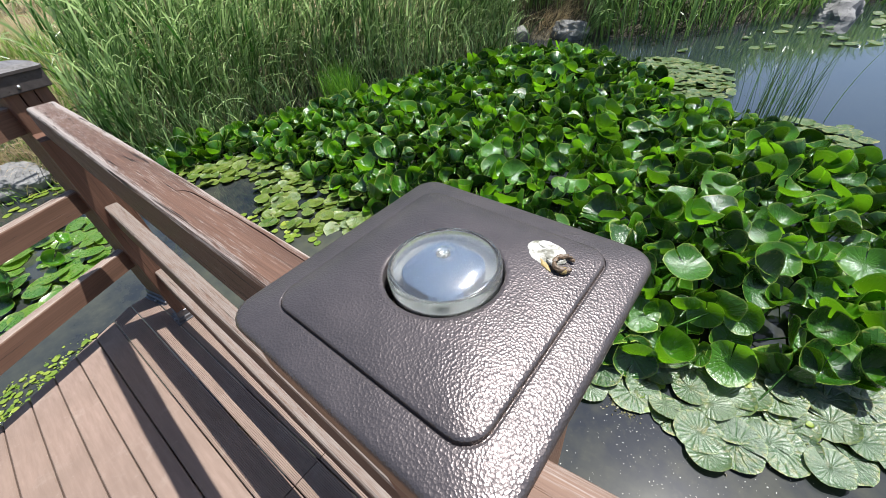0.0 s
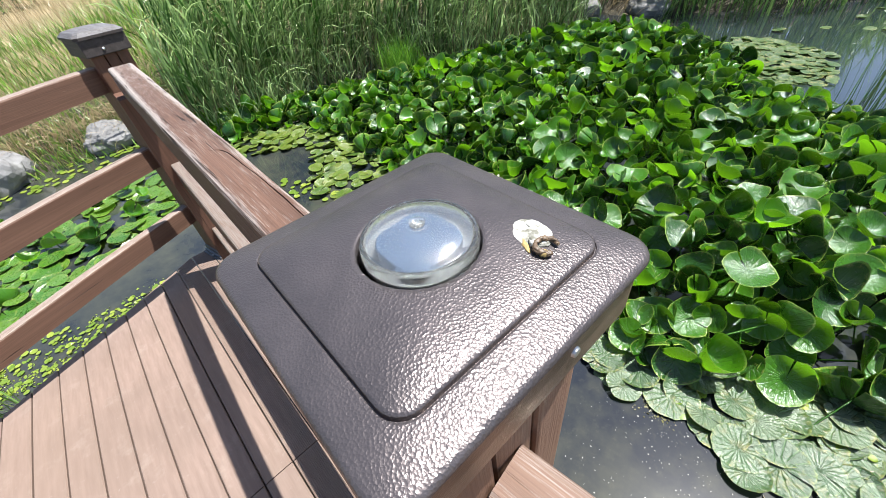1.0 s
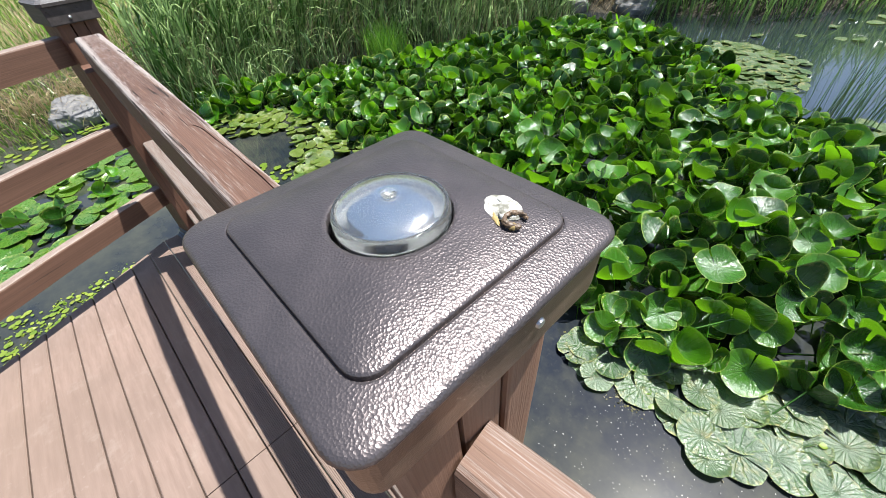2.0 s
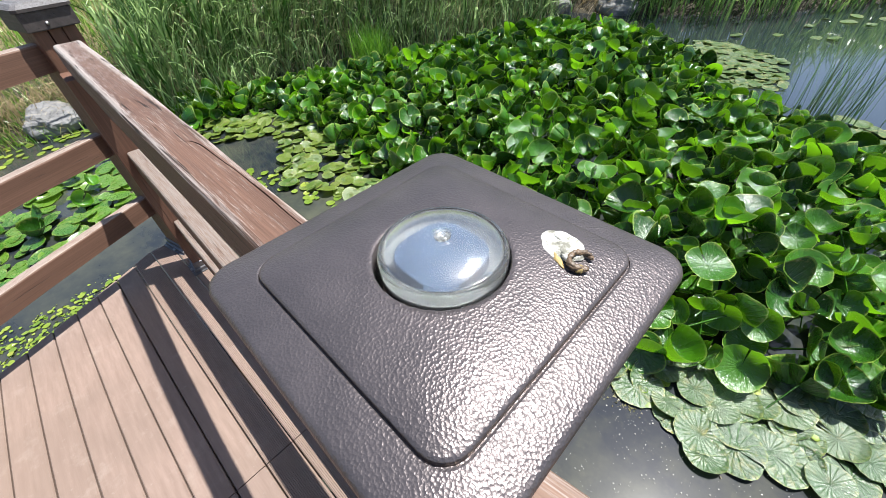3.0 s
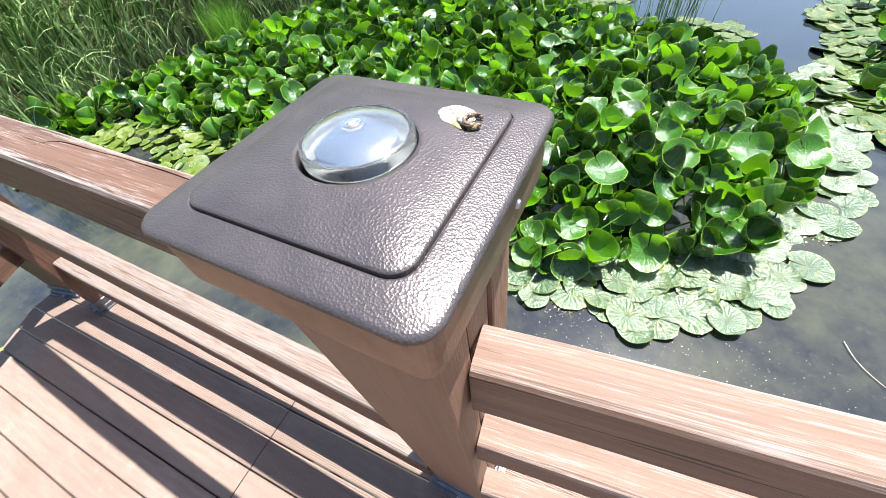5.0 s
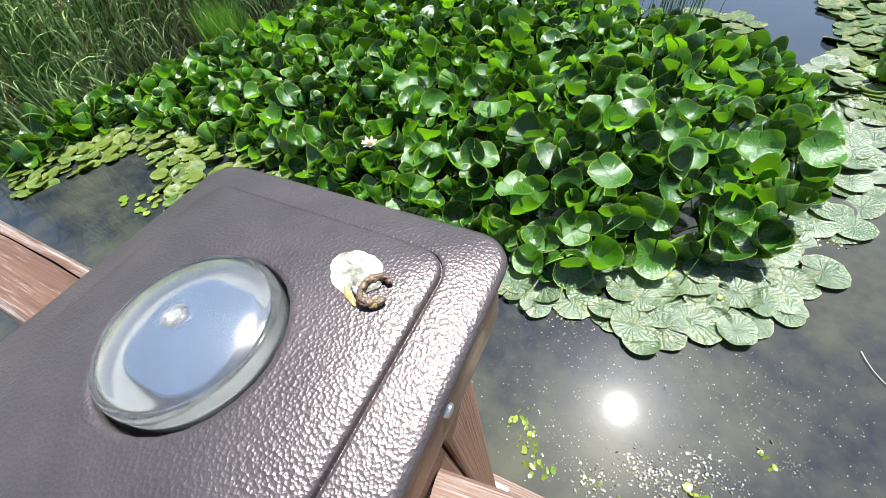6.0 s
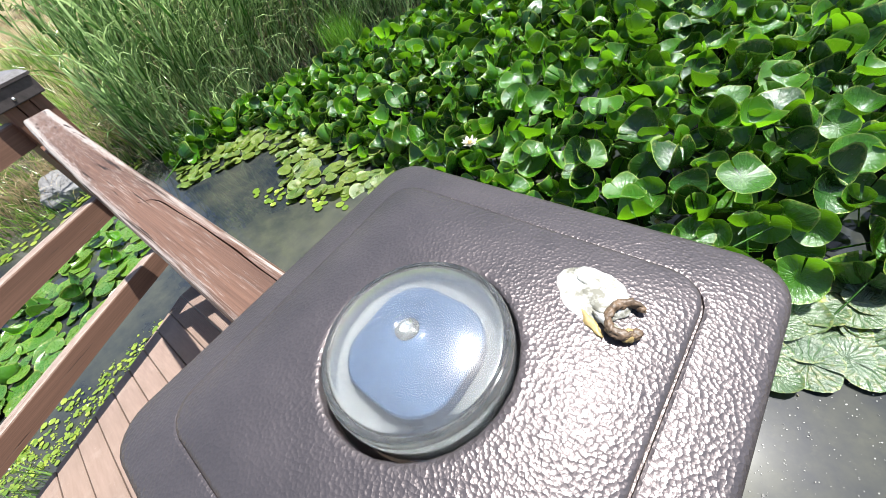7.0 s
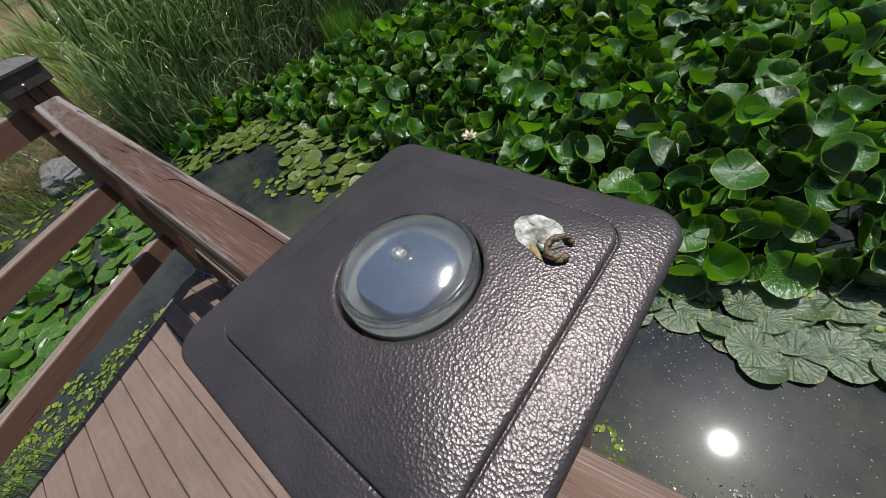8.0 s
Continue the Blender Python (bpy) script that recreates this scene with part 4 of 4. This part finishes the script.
def broad_poses():
    out = []
    for x, y, h, r, lean, shape in BROAD_LEAVES:
        away = Vector((-0.1 * x, -1.0, 0)).normalized()
        m = Matrix.Translation((x, y, WATER + h)) @ Matrix.Rotation(radians(lean), 4, Vector((0, 0, 1)).cross(away)) @ Matrix.Rotation(1.57 + random.uniform(-0.7, 0.7), 4, "Z") @ Matrix.Diagonal((r, r, r, 1))
        out.append((shape, m))
    return out


def clear_of(poses, broad):
    """Leaves out those that would stand in the way of the broad leaves."""
    spots = [(m.translation, m.to_scale().x) for _, m in broad]

    def free(p):
        return all((p.xy - q.xy).length > 0.62 * r and not (0 < q.y - p.y < 0.16 and abs(q.x - p.x) < r * 0.8 and p.z > q.z - 0.06) for q, r in spots)

    return [(k, m) for k, m in poses if free(m.translation)]


def build_lilies():
    def bed(name, place, label):
        return thing(name, (*place, WATER), label, "water lilies")

    ob = bed("lily_bed", (-1.8, 2.8), "dense bed of glossy green water-lily leaves standing above the water")
    broad = broad_poses()
    plant(ob, "lily_leaf", RAISED, broad + clear_of(raised_poses(LILY_BED, 0.138, (0.072, 0.140), 0.29, 0.66), broad) + raised_poses(LILY_BED, 0.19, (0.09, 0.14), 0.10, 0.3), LILY, (0.1, 0.4))
    ob = bed("lily_bed", (2.8, 5.0), "second bed of upright lily leaves out in the pond")
    plant(ob, "lily_leaf", RAISED, raised_poses(EAST_BED, 0.155, (0.07, 0.125), 0.20, 0.5), LILY, (1, 2), 60)
    ob = bed("lily_bed", (-4.1, -0.8), "small group of lily leaves behind the slanted railing")
    plant(ob, "lily_leaf", RAISED, raised_poses(WEST_BED, 0.33, (0.075, 0.135), 0.11, 0.35), LILY, (-1, -0.5), 60)

    pads = [
        ("lily_pads", "overlapping yellow-green lily pads floating by the reeds", PAD, 0.092, (0.042, 0.082), 0.88,
         [(-4.75, 0.46), (-4.40, 0.48), (-4.12, 0.98), (-3.90, 1.30), (-3.48, 1.16), (-3.22, 0.92), (-2.9, 0.92), (-2.5, 1.08), (-2.2, 1.22), (-1.8, 1.55), (-2.4, 1.75), (-4.3, 1.75), (-4.95, 0.9)]),
        ("lily_pads", "large pale ribbed lily pads floating flat on open water", PALE_PAD, 0.112, (0.068, 0.122), 0.95,
         [(-0.30, 1.04), (0.0, 1.08), (0.3, 1.09), (0.42, 1.04), (0.55, 1.18), (0.86, 1.26), (1.02, 1.42), (1.12, 1.66), (1.29, 2.0), (1.46, 2.32), (1.56, 2.62), (1.5, 2.85), (1.6, 3.2), (1.45, 4.1), (1.1, 3.9), (1.1, 2.5), (0.8, 1.9), (0.3, 1.6), (-0.25, 1.4)]),
        ("lily_pads", "pale lily pads floating beyond the leaf bed", FAR_PAD, 0.095, (0.05, 0.09), 1.0,
         [(-1.5, 6.55), (-1.0, 6.5), (-0.42, 6.25), (-0.25, 5.4), (-0.7, 5.0), (-1.4, 5.9)]),
        ("lily_pads", "few pale lily pads round the rush clump", FAR_PAD, 0.11, (0.06, 0.10), 0.95, [(0.3, 4.95), (0.65, 4.95), (0.9, 4.75), (0.9, 4.3), (0.6, 4.2), (0.3, 4.4)]),
        ("lily_pads", "pale floating pads round the second lily bed", FAR_PAD, 0.115, (0.06, 0.115), 0.95,
         [(1.33, 5.1), (1.6, 5.95), (2.4, 6.9), (4.2, 7.2), (4.3, 3.4), (3.0, 2.5), (2.0, 2.8), (1.75, 3.1), (1.35, 3.4), (1.3, 3.9), (1.38, 4.3), (1.55, 4.8)]),
        ("lily_pads", "scattered small pads on the far water", FAR_PAD, 0.24, (0.05, 0.10), 0.4,
         [(-1.2, 6.9), (0.5, 7.6), (2.5, 8.2), (3.5, 9.0), (3.5, 11.0), (1.0, 10.0), (-0.3, 8.5), (-1.4, 7.4)]),
        ("lily_pads", "green lily pads floating behind the slanted railing", GREEN_PAD, 0.135, (0.05, 0.120), 0.85,
         [(-3.05, -1.7), (-3.2, -0.95), (-3.4, -0.5), (-3.8, 0.0), (-4.3, 0.2), (-4.9, 0.2), (-5.0, -0.4), (-4.9, -1.7)]),
    ]
    for name, label, mat, spacing, size, keep, poly in pads:
        c = (sum(p[0] for p in poly) / len(poly), sum(p[1] for p in poly) / len(poly))
        plant(bed(name, c, label), "lily_pad", FLAT, flat_poses(poly, spacing, size, keep, 0.022 if mat in (PALE_PAD, FAR_PAD) else 0.04, {PALE_PAD: 0.15, FAR_PAD: 0.11, GREEN_PAD: 0.12}.get(mat, 0.22)), mat, (0.1, 0.0), 200)
    weeds = [
        ("loose patch of small yellow-green floating leaves beside the deck", 0.045, (0.008, 0.024), 0.6, [(-2.85, -1.9), (-2.95, -1.0), (-2.85, -0.42), (-2.62, -0.5), (-2.52, -0.9), (-2.45, -1.9)]),
        ("line of small floating leaves along the stony shore", 0.085, (0.025, 0.045), 0.6, [(-5.9, -1.6), (-6.15, -0.8), (-6.1, 0.5), (-5.75, 0.7), (-5.6, -0.2), (-5.6, -1.6)]),
        ("yellow-green weed at the tip of the floating pads", 0.07, (0.02, 0.04), 0.5, [(-3.5, 0.8), (-3.2, 0.72), (-2.9, 0.78), (-2.3, 1.0), (-2.3, 1.15), (-3.2, 0.95)]),
        ("yellow weed among the pale pads", 0.06, (0.015, 0.03), 0.45, [(-0.3, 1.05), (0.1, 1.1), (0.7, 1.35), (1.0, 1.75), (0.6, 1.6), (0.0, 1.3)]),
    ]
    for label, spacing, size, keep, poly in weeds:
        c = (sum(p[0] for p in poly) / len(poly), sum(p[1] for p in poly) / len(poly))
        ob = thing("floating_weed", (*c, WATER), label, "pond weed", kind="stuff")
        inv = Matrix.Translation(-ob.location)
        merged("weed_leaves", FLAT, [(k, inv @ m) for k, m in flat_poses(poly, spacing, size, keep)], DUCKWEED, ob)

    def drift(label, material, heaps, box):
        """Bits gathered in uneven heaps: (x, y, reach, count, least, most radius)."""
        ob = thing("floating_bits", (box[0], box[2], WATER), label, "pond weed", kind="stuff")
        inv, poses = Matrix.Translation(-ob.location), []
        for x, y, reach, count, lo, hi in heaps:
            for _ in range(count):
                r = lo + (hi - lo) * random.random() ** 2
                p = (x + random.gauss(0, reach), y + random.gauss(0, reach * 0.8))
                if not (box[0] < p[0] < box[1] and box[2] < p[1] < box[3]):
                    continue
                m = Matrix.Translation((*p, WATER + 0.003)) @ Matrix.Rotation(random.uniform(0, 6.28), 4, "Z") @ Matrix.Rotation(random.uniform(0, 0.9), 4, "X") @ Matrix.Diagonal((r, r * random.uniform(0.5, 1), r, 1))
                poses.append((random.randrange(len(SMALL)), inv @ m))
        merged("bits", SMALL, poses, material, ob)

    heaps = [(random.uniform(0.0, 2.4), random.uniform(0.3, 1.15), random.uniform(0.05, 0.25), random.randrange(5, 24), 0.0010, 0.0036) for _ in range(120)]
    drift("tiny white pollen specks drifting on the open water", SPECK, heaps, (-0.3, 3.0, 0.15, 1.25))
    heaps = [(0.36, 0.40, 0.04, 120, 0.002, 0.009), (0.50, 0.52, 0.05, 150, 0.002, 0.0085), (0.60, 0.50, 0.05, 160, 0.002, 0.0085), (0.70, 0.60, 0.06, 160, 0.002, 0.0085),
             (0.82, 0.58, 0.05, 110, 0.0015, 0.005), (0.76, 0.68, 0.05, 70, 0.001, 0.004), (1.03, 0.76, 0.03, 60, 0.001, 0.004), (0.25, 0.42, 0.06, 70, 0.001, 0.004), (0.62, 0.36, 0.1, 90, 0.001, 0.005)]
    drift("greyish scum of tiny leaf bits on the water below the rail", SCUM, heaps, (0.0, 1.3, 0.1, 1.0))
    heaps = [(random.uniform(-2.85, -2.5), random.uniform(-1.9, -0.45), random.uniform(0.03, 0.08), random.randrange(15, 50), 0.004, 0.018) for _ in range(44)]
    drift("clumps of tiny yellow-green leaves beside the deck", DUCKWEED, heaps, (-3.05, -2.3, -2.0, -0.35))
    heaps = [(0.03, 0.48, 0.04, 14, 0.006, 0.022), (0.07, 0.42, 0.04, 16, 0.006, 0.024), (0.14, 0.36, 0.03, 12, 0.006, 0.020), (0.92, 0.76, 0.04, 8, 0.008, 0.022), (0.70, 0.52, 0.02, 5, 0.014, 0.026), (0.40, 0.33, 0.06, 14, 0.004, 0.014)]
    drift("small clumps of yellow-green weed below the rail", DUCKWEED, heaps, (-0.1, 1.3, 0.1, 0.95))
    heaps = [(x + random.uniform(-0.05, 0.05), y + random.uniform(-0.05, 0.05), 0.035, 90, 0.002, 0.008) for x, y in
             ((-0.25, 1.15), (-0.05, 1.10), (0.12, 1.12), (0.25, 1.14), (0.46, 1.12), (0.60, 1.26), (0.76, 1.33), (0.88, 1.5), (1.02, 1.75), (1.2, 2.05))]
    drift("crust of rotting leaf bits between the pale pads", DECAY, heaps, (-0.5, 1.6, 0.8, 2.5))


build_lilies()

# ---- reeds, grass and rushes ----


def ribbons(base, heading, length, width, lean0, lean1, seg=5, power=1.3, taper=0.9):
    """Bent tapering blades as one set of arrays. lean: the angle from upright at foot and tip."""
    base = np.asarray(base, float)
    n = len(base)
    s = np.linspace(0, 1, seg + 1)
    ang = lean0[:, None] + (lean1 - lean0)[:, None] * s[None] ** power
    step = length[:, None] / seg
    h = np.concatenate([np.zeros((n, 1)), np.cumsum(np.sin(ang[:, :-1]) * step, 1)], 1)
    z = np.concatenate([np.zeros((n, 1)), np.cumsum(np.cos(ang[:, :-1]) * step, 1)], 1)
    ch, sh = np.cos(heading)[:, None], np.sin(heading)[:, None]
    mid = np.stack([base[:, :1] + h * ch, base[:, 1:2] + h * sh, base[:, 2:3] + z], -1)
    w = (width[:, None] * (1 - taper * s[None] ** 1.6) / 2)
    turn = rng.uniform(-0.9, 0.9, n)[:, None]
    side = np.stack([-sh * np.cos(turn) + 0 * w, ch * np.cos(turn) + 0 * w, np.sin(turn) + 0 * w], -1) * w[..., None]
    verts = np.stack([mid - side, mid + side], 2).reshape(-1, 3)
    i = np.arange(n)[:, None] * 2 * (seg + 1) + 2 * np.arange(seg)[None]
    faces = np.stack([i, i + 1, i + 3, i + 2], -1).reshape(-1, 4)
    return verts, faces, mid


def blades(name, sets, material, label, category):
    V, F, b = [], [], 0
    for v, f in sets:
        V.append(v)
        F.append(f + b)
        b += len(v)
    ob = link_mesh(name, raw(name, np.concatenate(V), np.concatenate(F).tolist(), material, smooth=False), None)
    return tagged(ob, label, category, kind="stuff")


def spread(n, x0, x1, y0, y1, test):
    out = []
    while len(out) < n:
        p = (random.uniform(x0, x1), random.uniform(y0, y1))
        if test(*p):
            out.append((*p, height(*p) - 0.03))
    return np.array(out)


def build_reeds():
    def wet_edge(x, y):
        d = shore(x, y)
        return -0.55 < d < 1.7 and y > 0.55 + 0.5 * max(0.0, d) and x < -2.6 and y < 9.5 and math.hypot(x + 3.5, y - 7.1) > 0.75

    feet = spread(1250, -9.5, -2.6, 0.3, 9.5, wet_edge)
    n = len(feet)
    tall = rng.uniform(1.2, 2.3, n)
    wind = rng.normal(0.5, 0.5, n)
    v, f, mid = ribbons(feet, wind, tall, rng.uniform(0.007, 0.013, n), rng.uniform(0.02, 0.15, n), rng.uniform(0.15, 0.55, n), 6, 1.3, 0.6)
    sets = [(v, f)]
    for k in range(9):
        i = rng.integers(1, 7, n)
        foot = mid[np.arange(n), i]
        v, f, _ = ribbons(foot, wind + rng.normal(0, 0.55, n), rng.uniform(0.40, 0.85, n), rng.uniform(0.014, 0.034, n), rng.uniform(0.15, 0.5, n), rng.uniform(1.2, 2.6, n), 6, 1.5)
        sets.append((v, f))
    # young shoots along the waterline
    feet = spread(900, -9.5, -2.6, 0.3, 9.5, lambda x, y: -0.85 < shore(x, y) < 0.25 and y > 0.8 and x < -3.4 and math.hypot(x + 3.5, y - 7.1) > 0.75)
    n = len(feet)
    v, f, mid = ribbons(feet, rng.uniform(0, 6.28, n), rng.uniform(0.45, 1.1, n), rng.uniform(0.008, 0.016, n), rng.uniform(0.0, 0.2, n), rng.uniform(0.2, 0.9, n), 5, 1.3, 0.8)
    sets.append((v, f))
    for k in range(3):
        foot = mid[np.arange(n), rng.integers(0, 5, n)]
        sets.append(ribbons(foot, rng.uniform(0, 6.28, n), rng.uniform(0.25, 0.5, n), rng.uniform(0.010, 0.022, n), rng.uniform(0.1, 0.5, n), rng.uniform(0.8, 2.2, n), 5)[:2])
    blades("reed_bed", sets, REED, "tall arching green reeds with dead stems on the bank", "reeds")
    # dead stems at the foot of the reeds
    feet = spread(750, -9.5, -3.2, 0.2, 9.5, lambda x, y: wet_edge(x, y) and (y < 2.2 or shore(x, y) < -0.1))
    n = len(feet)
    v, f, _ = ribbons(feet, rng.uniform(0, 6.28, n), rng.uniform(0.4, 1.3, n), rng.uniform(0.006, 0.012, n), rng.uniform(0.0, 0.4, n), rng.uniform(0.2, 1.5, n), 4)
    blades("dead_reeds", [(v, f)], STRAW, "tangle of dead straw-coloured reed stems", "reeds")
    # far bank
    def far(x, y):
        d = shore(x, y)
        return -0.35 < d < 2.6 and y > 6.6 and math.hypot(x + 3.5, y - 7.3) > 0.9
    feet = spread(3400, -6.0, 6.0, 6.6, 18.0, far)
    n = len(feet)
    v, f, mid = ribbons(feet, rng.uniform(0, 6.28, n), rng.uniform(1.0, 2.2, n) * np.where(feet[:, 0] > -0.6, 0.3, 0.8), rng.uniform(0.012, 0.026, n), rng.uniform(0.0, 0.15, n), rng.uniform(0.1, 0.6, n), 5)
    sets = [(v, f)]
    for k in range(2):
        foot = mid[np.arange(n), rng.integers(1, 5, n)]
        sets.append(ribbons(foot, rng.uniform(0, 6.28, n), rng.uniform(0.3, 0.7, n), rng.uniform(0.018, 0.035, n), rng.uniform(0.1, 0.5, n), rng.uniform(1.0, 2.2, n), 4)[:2])
    blades("far_reeds", sets, FAR_REED, "dense green reeds along the far shore", "reeds")
    # bright tuft at the reed's foot
    feet = np.array([(-4.74 + random.gauss(0, 0.13), 3.33 + random.gauss(0, 0.13), WATER) for _ in range(420)])
    n = len(feet)
    v, f, _ = ribbons(feet, rng.uniform(0, 6.28, n), rng.uniform(0.3, 0.62, n), rng.uniform(0.008, 0.014, n), rng.uniform(0.0, 0.4, n), rng.uniform(0.4, 1.3, n), 4)
    blades("grass_tuft", [(v, f)], TUFT, "bright yellow-green tuft at the foot of the reeds", "grass")


def build_bank_grass():
    def west(x, y):
        d = shore(x, y)
        return -0.1 < d < 3.4 and x < -5.0 and y < 1.9
    feet = spread(13000, -10.5, -5.0, -5.5, 1.9, west)
    n = len(feet)
    v, f, _ = ribbons(feet, rng.uniform(0, 6.28, n), rng.uniform(0.12, 0.36, n) * (1 + 0.5 * (feet[:, 1] > 0.2)), rng.uniform(0.008, 0.018, n), rng.uniform(0.0, 0.4, n), rng.uniform(0.5, 1.7, n), 4)
    blades("bank_grass", [(v, f)], GRASS, "green and straw-coloured grass on the stony bank", "grass")
    # straw hanging over the stones at the waterline
    feet = np.array([(*p, height(*p)) for p in ((random.gauss(cx, 0.22), random.gauss(cy, 0.28)) for cx, cy in ((-6.65, -0.45), (-6.6, 0.15), (-6.7, -1.0), (-6.35, 0.55), (-3.6, 7.6)) for _ in range(260))])
    n = len(feet)
    v, f, _ = ribbons(feet, rng.normal(0.0, 0.7, n), rng.uniform(0.25, 0.6, n), rng.uniform(0.006, 0.012, n), rng.uniform(0.2, 0.7, n), rng.uniform(1.4, 2.6, n), 5)
    blades("straw_tussock", [(v, f)], STRAW, "straw-coloured tussocks hanging over the stones", "grass")

    def dry(x, y):
        d = shore(x, y)
        return 1.6 < d < 12.0 and x < -7.0
    feet = spread(9000, -19.0, -7.0, -6.5, 12.0, dry)
    n = len(feet)
    v, f, _ = ribbons(feet, rng.uniform(0, 6.28, n), rng.uniform(0.25, 0.7, n), rng.uniform(0.006, 0.014, n), rng.uniform(0.0, 0.4, n), rng.uniform(0.3, 1.2, n), 3)
    blades("dry_meadow", [(v, f)], STRAW, "pale dry grass on the slope behind the reeds", "grass")
    # tall shrubs far up the slope
    for k, (x, y, r) in enumerate(((-15.5, -1.0, 1.2), (-17.5, 3.0, 1.6), (-16.0, 7.5, 1.5), (-13.5, 11.0, 1.6))):
        m = 1300
        c = rng.normal(0, 1, (m, 3))
        c /= np.linalg.norm(c, axis=1)[:, None]
        c *= (rng.uniform(0.5, 1.0, m) ** 0.5)[:, None] * r * (1 + 0.3 * np.sin(c[:, :1] * 5 + k))
        feet = c * (1, 1, 0.8) + (x, y, height(x, y) + r * 0.7)
        v, f, _ = ribbons(feet, rng.uniform(0, 6.28, m), rng.uniform(0.15, 0.3, m), rng.uniform(0.05, 0.09, m), rng.uniform(0.2, 1.5, m), rng.uniform(0.8, 2.4, m), 2)
        blades("shrub", [(v, f)], RUSH, "dark green shrub behind the dry grass", "shrub")


def build_rush_clump(place, count, tall, label, spread_=0.13):
    feet = np.array([(place[0] + random.gauss(0, spread_), place[1] + random.gauss(0, spread_), WATER - 0.02) for _ in range(count)])
    v, f, _ = ribbons(feet, rng.uniform(0, 6.28, count), rng.uniform(tall * 0.55, tall, count), rng.uniform(0.006, 0.010, count),
                      rng.uniform(0.0, 0.3, count), rng.uniform(0.15, 0.75, count), 5, 1.2, 0.8)
    blades("rush_clump", [(v, f)], RUSH, label, "rushes")


def build_rocks():
    def rock(place, size, seed, label):
        bm = bmesh.new()
        bmesh.ops.create_icosphere(bm, subdivisions=4, radius=1.0)
        for v in bm.verts:
            c = v.co.copy()
            k = 1 + 0.35 * noise.noise(c * 1.1 + Vector((seed * 7.7, 0, 0))) + 0.14 * noise.noise(c * 3.1 + Vector((seed, 5, 0))) + 0.05 * noise.noise(c * 8 + Vector((seed, 2, 0)))
            v.co = Vector((c.x * size[0], c.y * size[1], c.z * size[2])) * k
        ob = part("rock", bm, ROCK, None, smooth=False)
        ob.location = (place[0], place[1], height(*place) + size[2] * 0.35)
        ob.rotation_euler = (0, 0, seed * 1.3)
        tagged(ob, label, "rock", "shore rocks")

    rock((-6.3, -0.28), (0.27, 0.30, 0.18), 1, "pale grey boulder on the pond's edge")
    rock((-6.2, -1.42), (0.32, 0.34, 0.30), 2, "grey rough boulder at the waterline")
    rock((-5.9, -2.2), (0.5, 0.4, 0.3), 3, "grey rough boulder at the waterline")
    rock((-3.95, 7.0), (0.20, 0.16, 0.15), 4, "brownish boulder on the far shore")
    rock((-3.1, 7.35), (0.32, 0.2, 0.19), 5, "pale boulder on the far shore")
    rock((0.5, 9.75), (0.5, 0.35, 0.35), 6, "pale boulder on the far shore")


def build_flower(place, size, label, tilt=0.2):
    ob = thing("water_lily_flower", place, label, "flower", "lily flowers")
    for ring, (count, r, lift) in enumerate(((7, 1.0, 0.35), (6, 0.8, 0.75))):
        for i in range(count):
            a = 2 * math.pi * (i + 0.5 * ring) / count
            d, s = Vector((math.cos(a), math.sin(a), 0)), Vector((-math.sin(a), math.cos(a), 0))
            rows = [(0.1, 0.08, 0.0), (0.5, 0.24, 0.3), (0.85, 0.16, 0.75), (1.0, 0.02, 1.0)]
            vs, fs = [], []
            for q, w, z in rows:
                for e in (-1, 1):
                    vs.append((d * q * r + s * w * e + Vector((0, 0, z * lift))) * size)
            fs = [(2 * j, 2 * j + 1, 2 * j + 3, 2 * j + 2) for j in range(3)]
            link_mesh("petal", raw("petal", vs, fs, PETAL), None, ob)
    bm = bmesh.new()
    bmesh.ops.create_icosphere(bm, subdivisions=2, radius=size * 0.3)
    bmesh.ops.translate(bm, verts=bm.verts, vec=(0, 0, size * 0.25))
    part("flower_heart", bm, DROP_YELLOW, ob, "yellow flower heart", smooth=True)


PETAL = plain("pale_petal", (0.78, 0.74, 0.58), 0.5, 0, 80, 0.15)


def build_twig(a, b, thick, label):
    a, b = Vector(a), Vector(b)
    rings = []
    side = (b - a).cross(Vector((0, 0, 1))).normalized()
    for i in range(9):
        f = i / 8
        c = a.lerp(b, f) + side * 0.02 * math.sin(f * 5) + Vector((0, 0, 0.008))
        r = thick * (1 - 0.6 * f)
        rings.append([c + side * (r * math.cos(k * 1.2566)) + Vector((0, 0, r * math.sin(k * 1.2566))) for k in range(5)])
    tagged(part("twig", sweep(rings), TWIG, None, smooth=True), label, "twig")


TWIG = plain("dry_stalk", (0.55, 0.45, 0.36), 0.6, 0, 90, 0.3)

build_reeds()
build_bank_grass()
build_rush_clump((0.2, 4.96), 80, 0.92, "clump of thin dark rushes standing in the pond")
build_rush_clump((-2.3, -1.55), 160, 0.35, "low tuft of grass growing in the water by the deck", 0.12)
build_rocks()
build_flower((-1.56, 1.8, -0.47), 0.06, "open pale yellow water-lily flower among the leaves")
build_flower((-0.22, 1.61, -0.57), 0.045, "half-open pale pink water-lily flower low among the leaves")
build_twig((0.50, 1.06, WATER), (0.77, 1.40, WATER), 0.0035, "pale dry stalk lying across the floating pads")
build_twig((1.29, 1.38, WATER), (1.48, 1.10, WATER), 0.0022, "thin pale twig floating on open water")
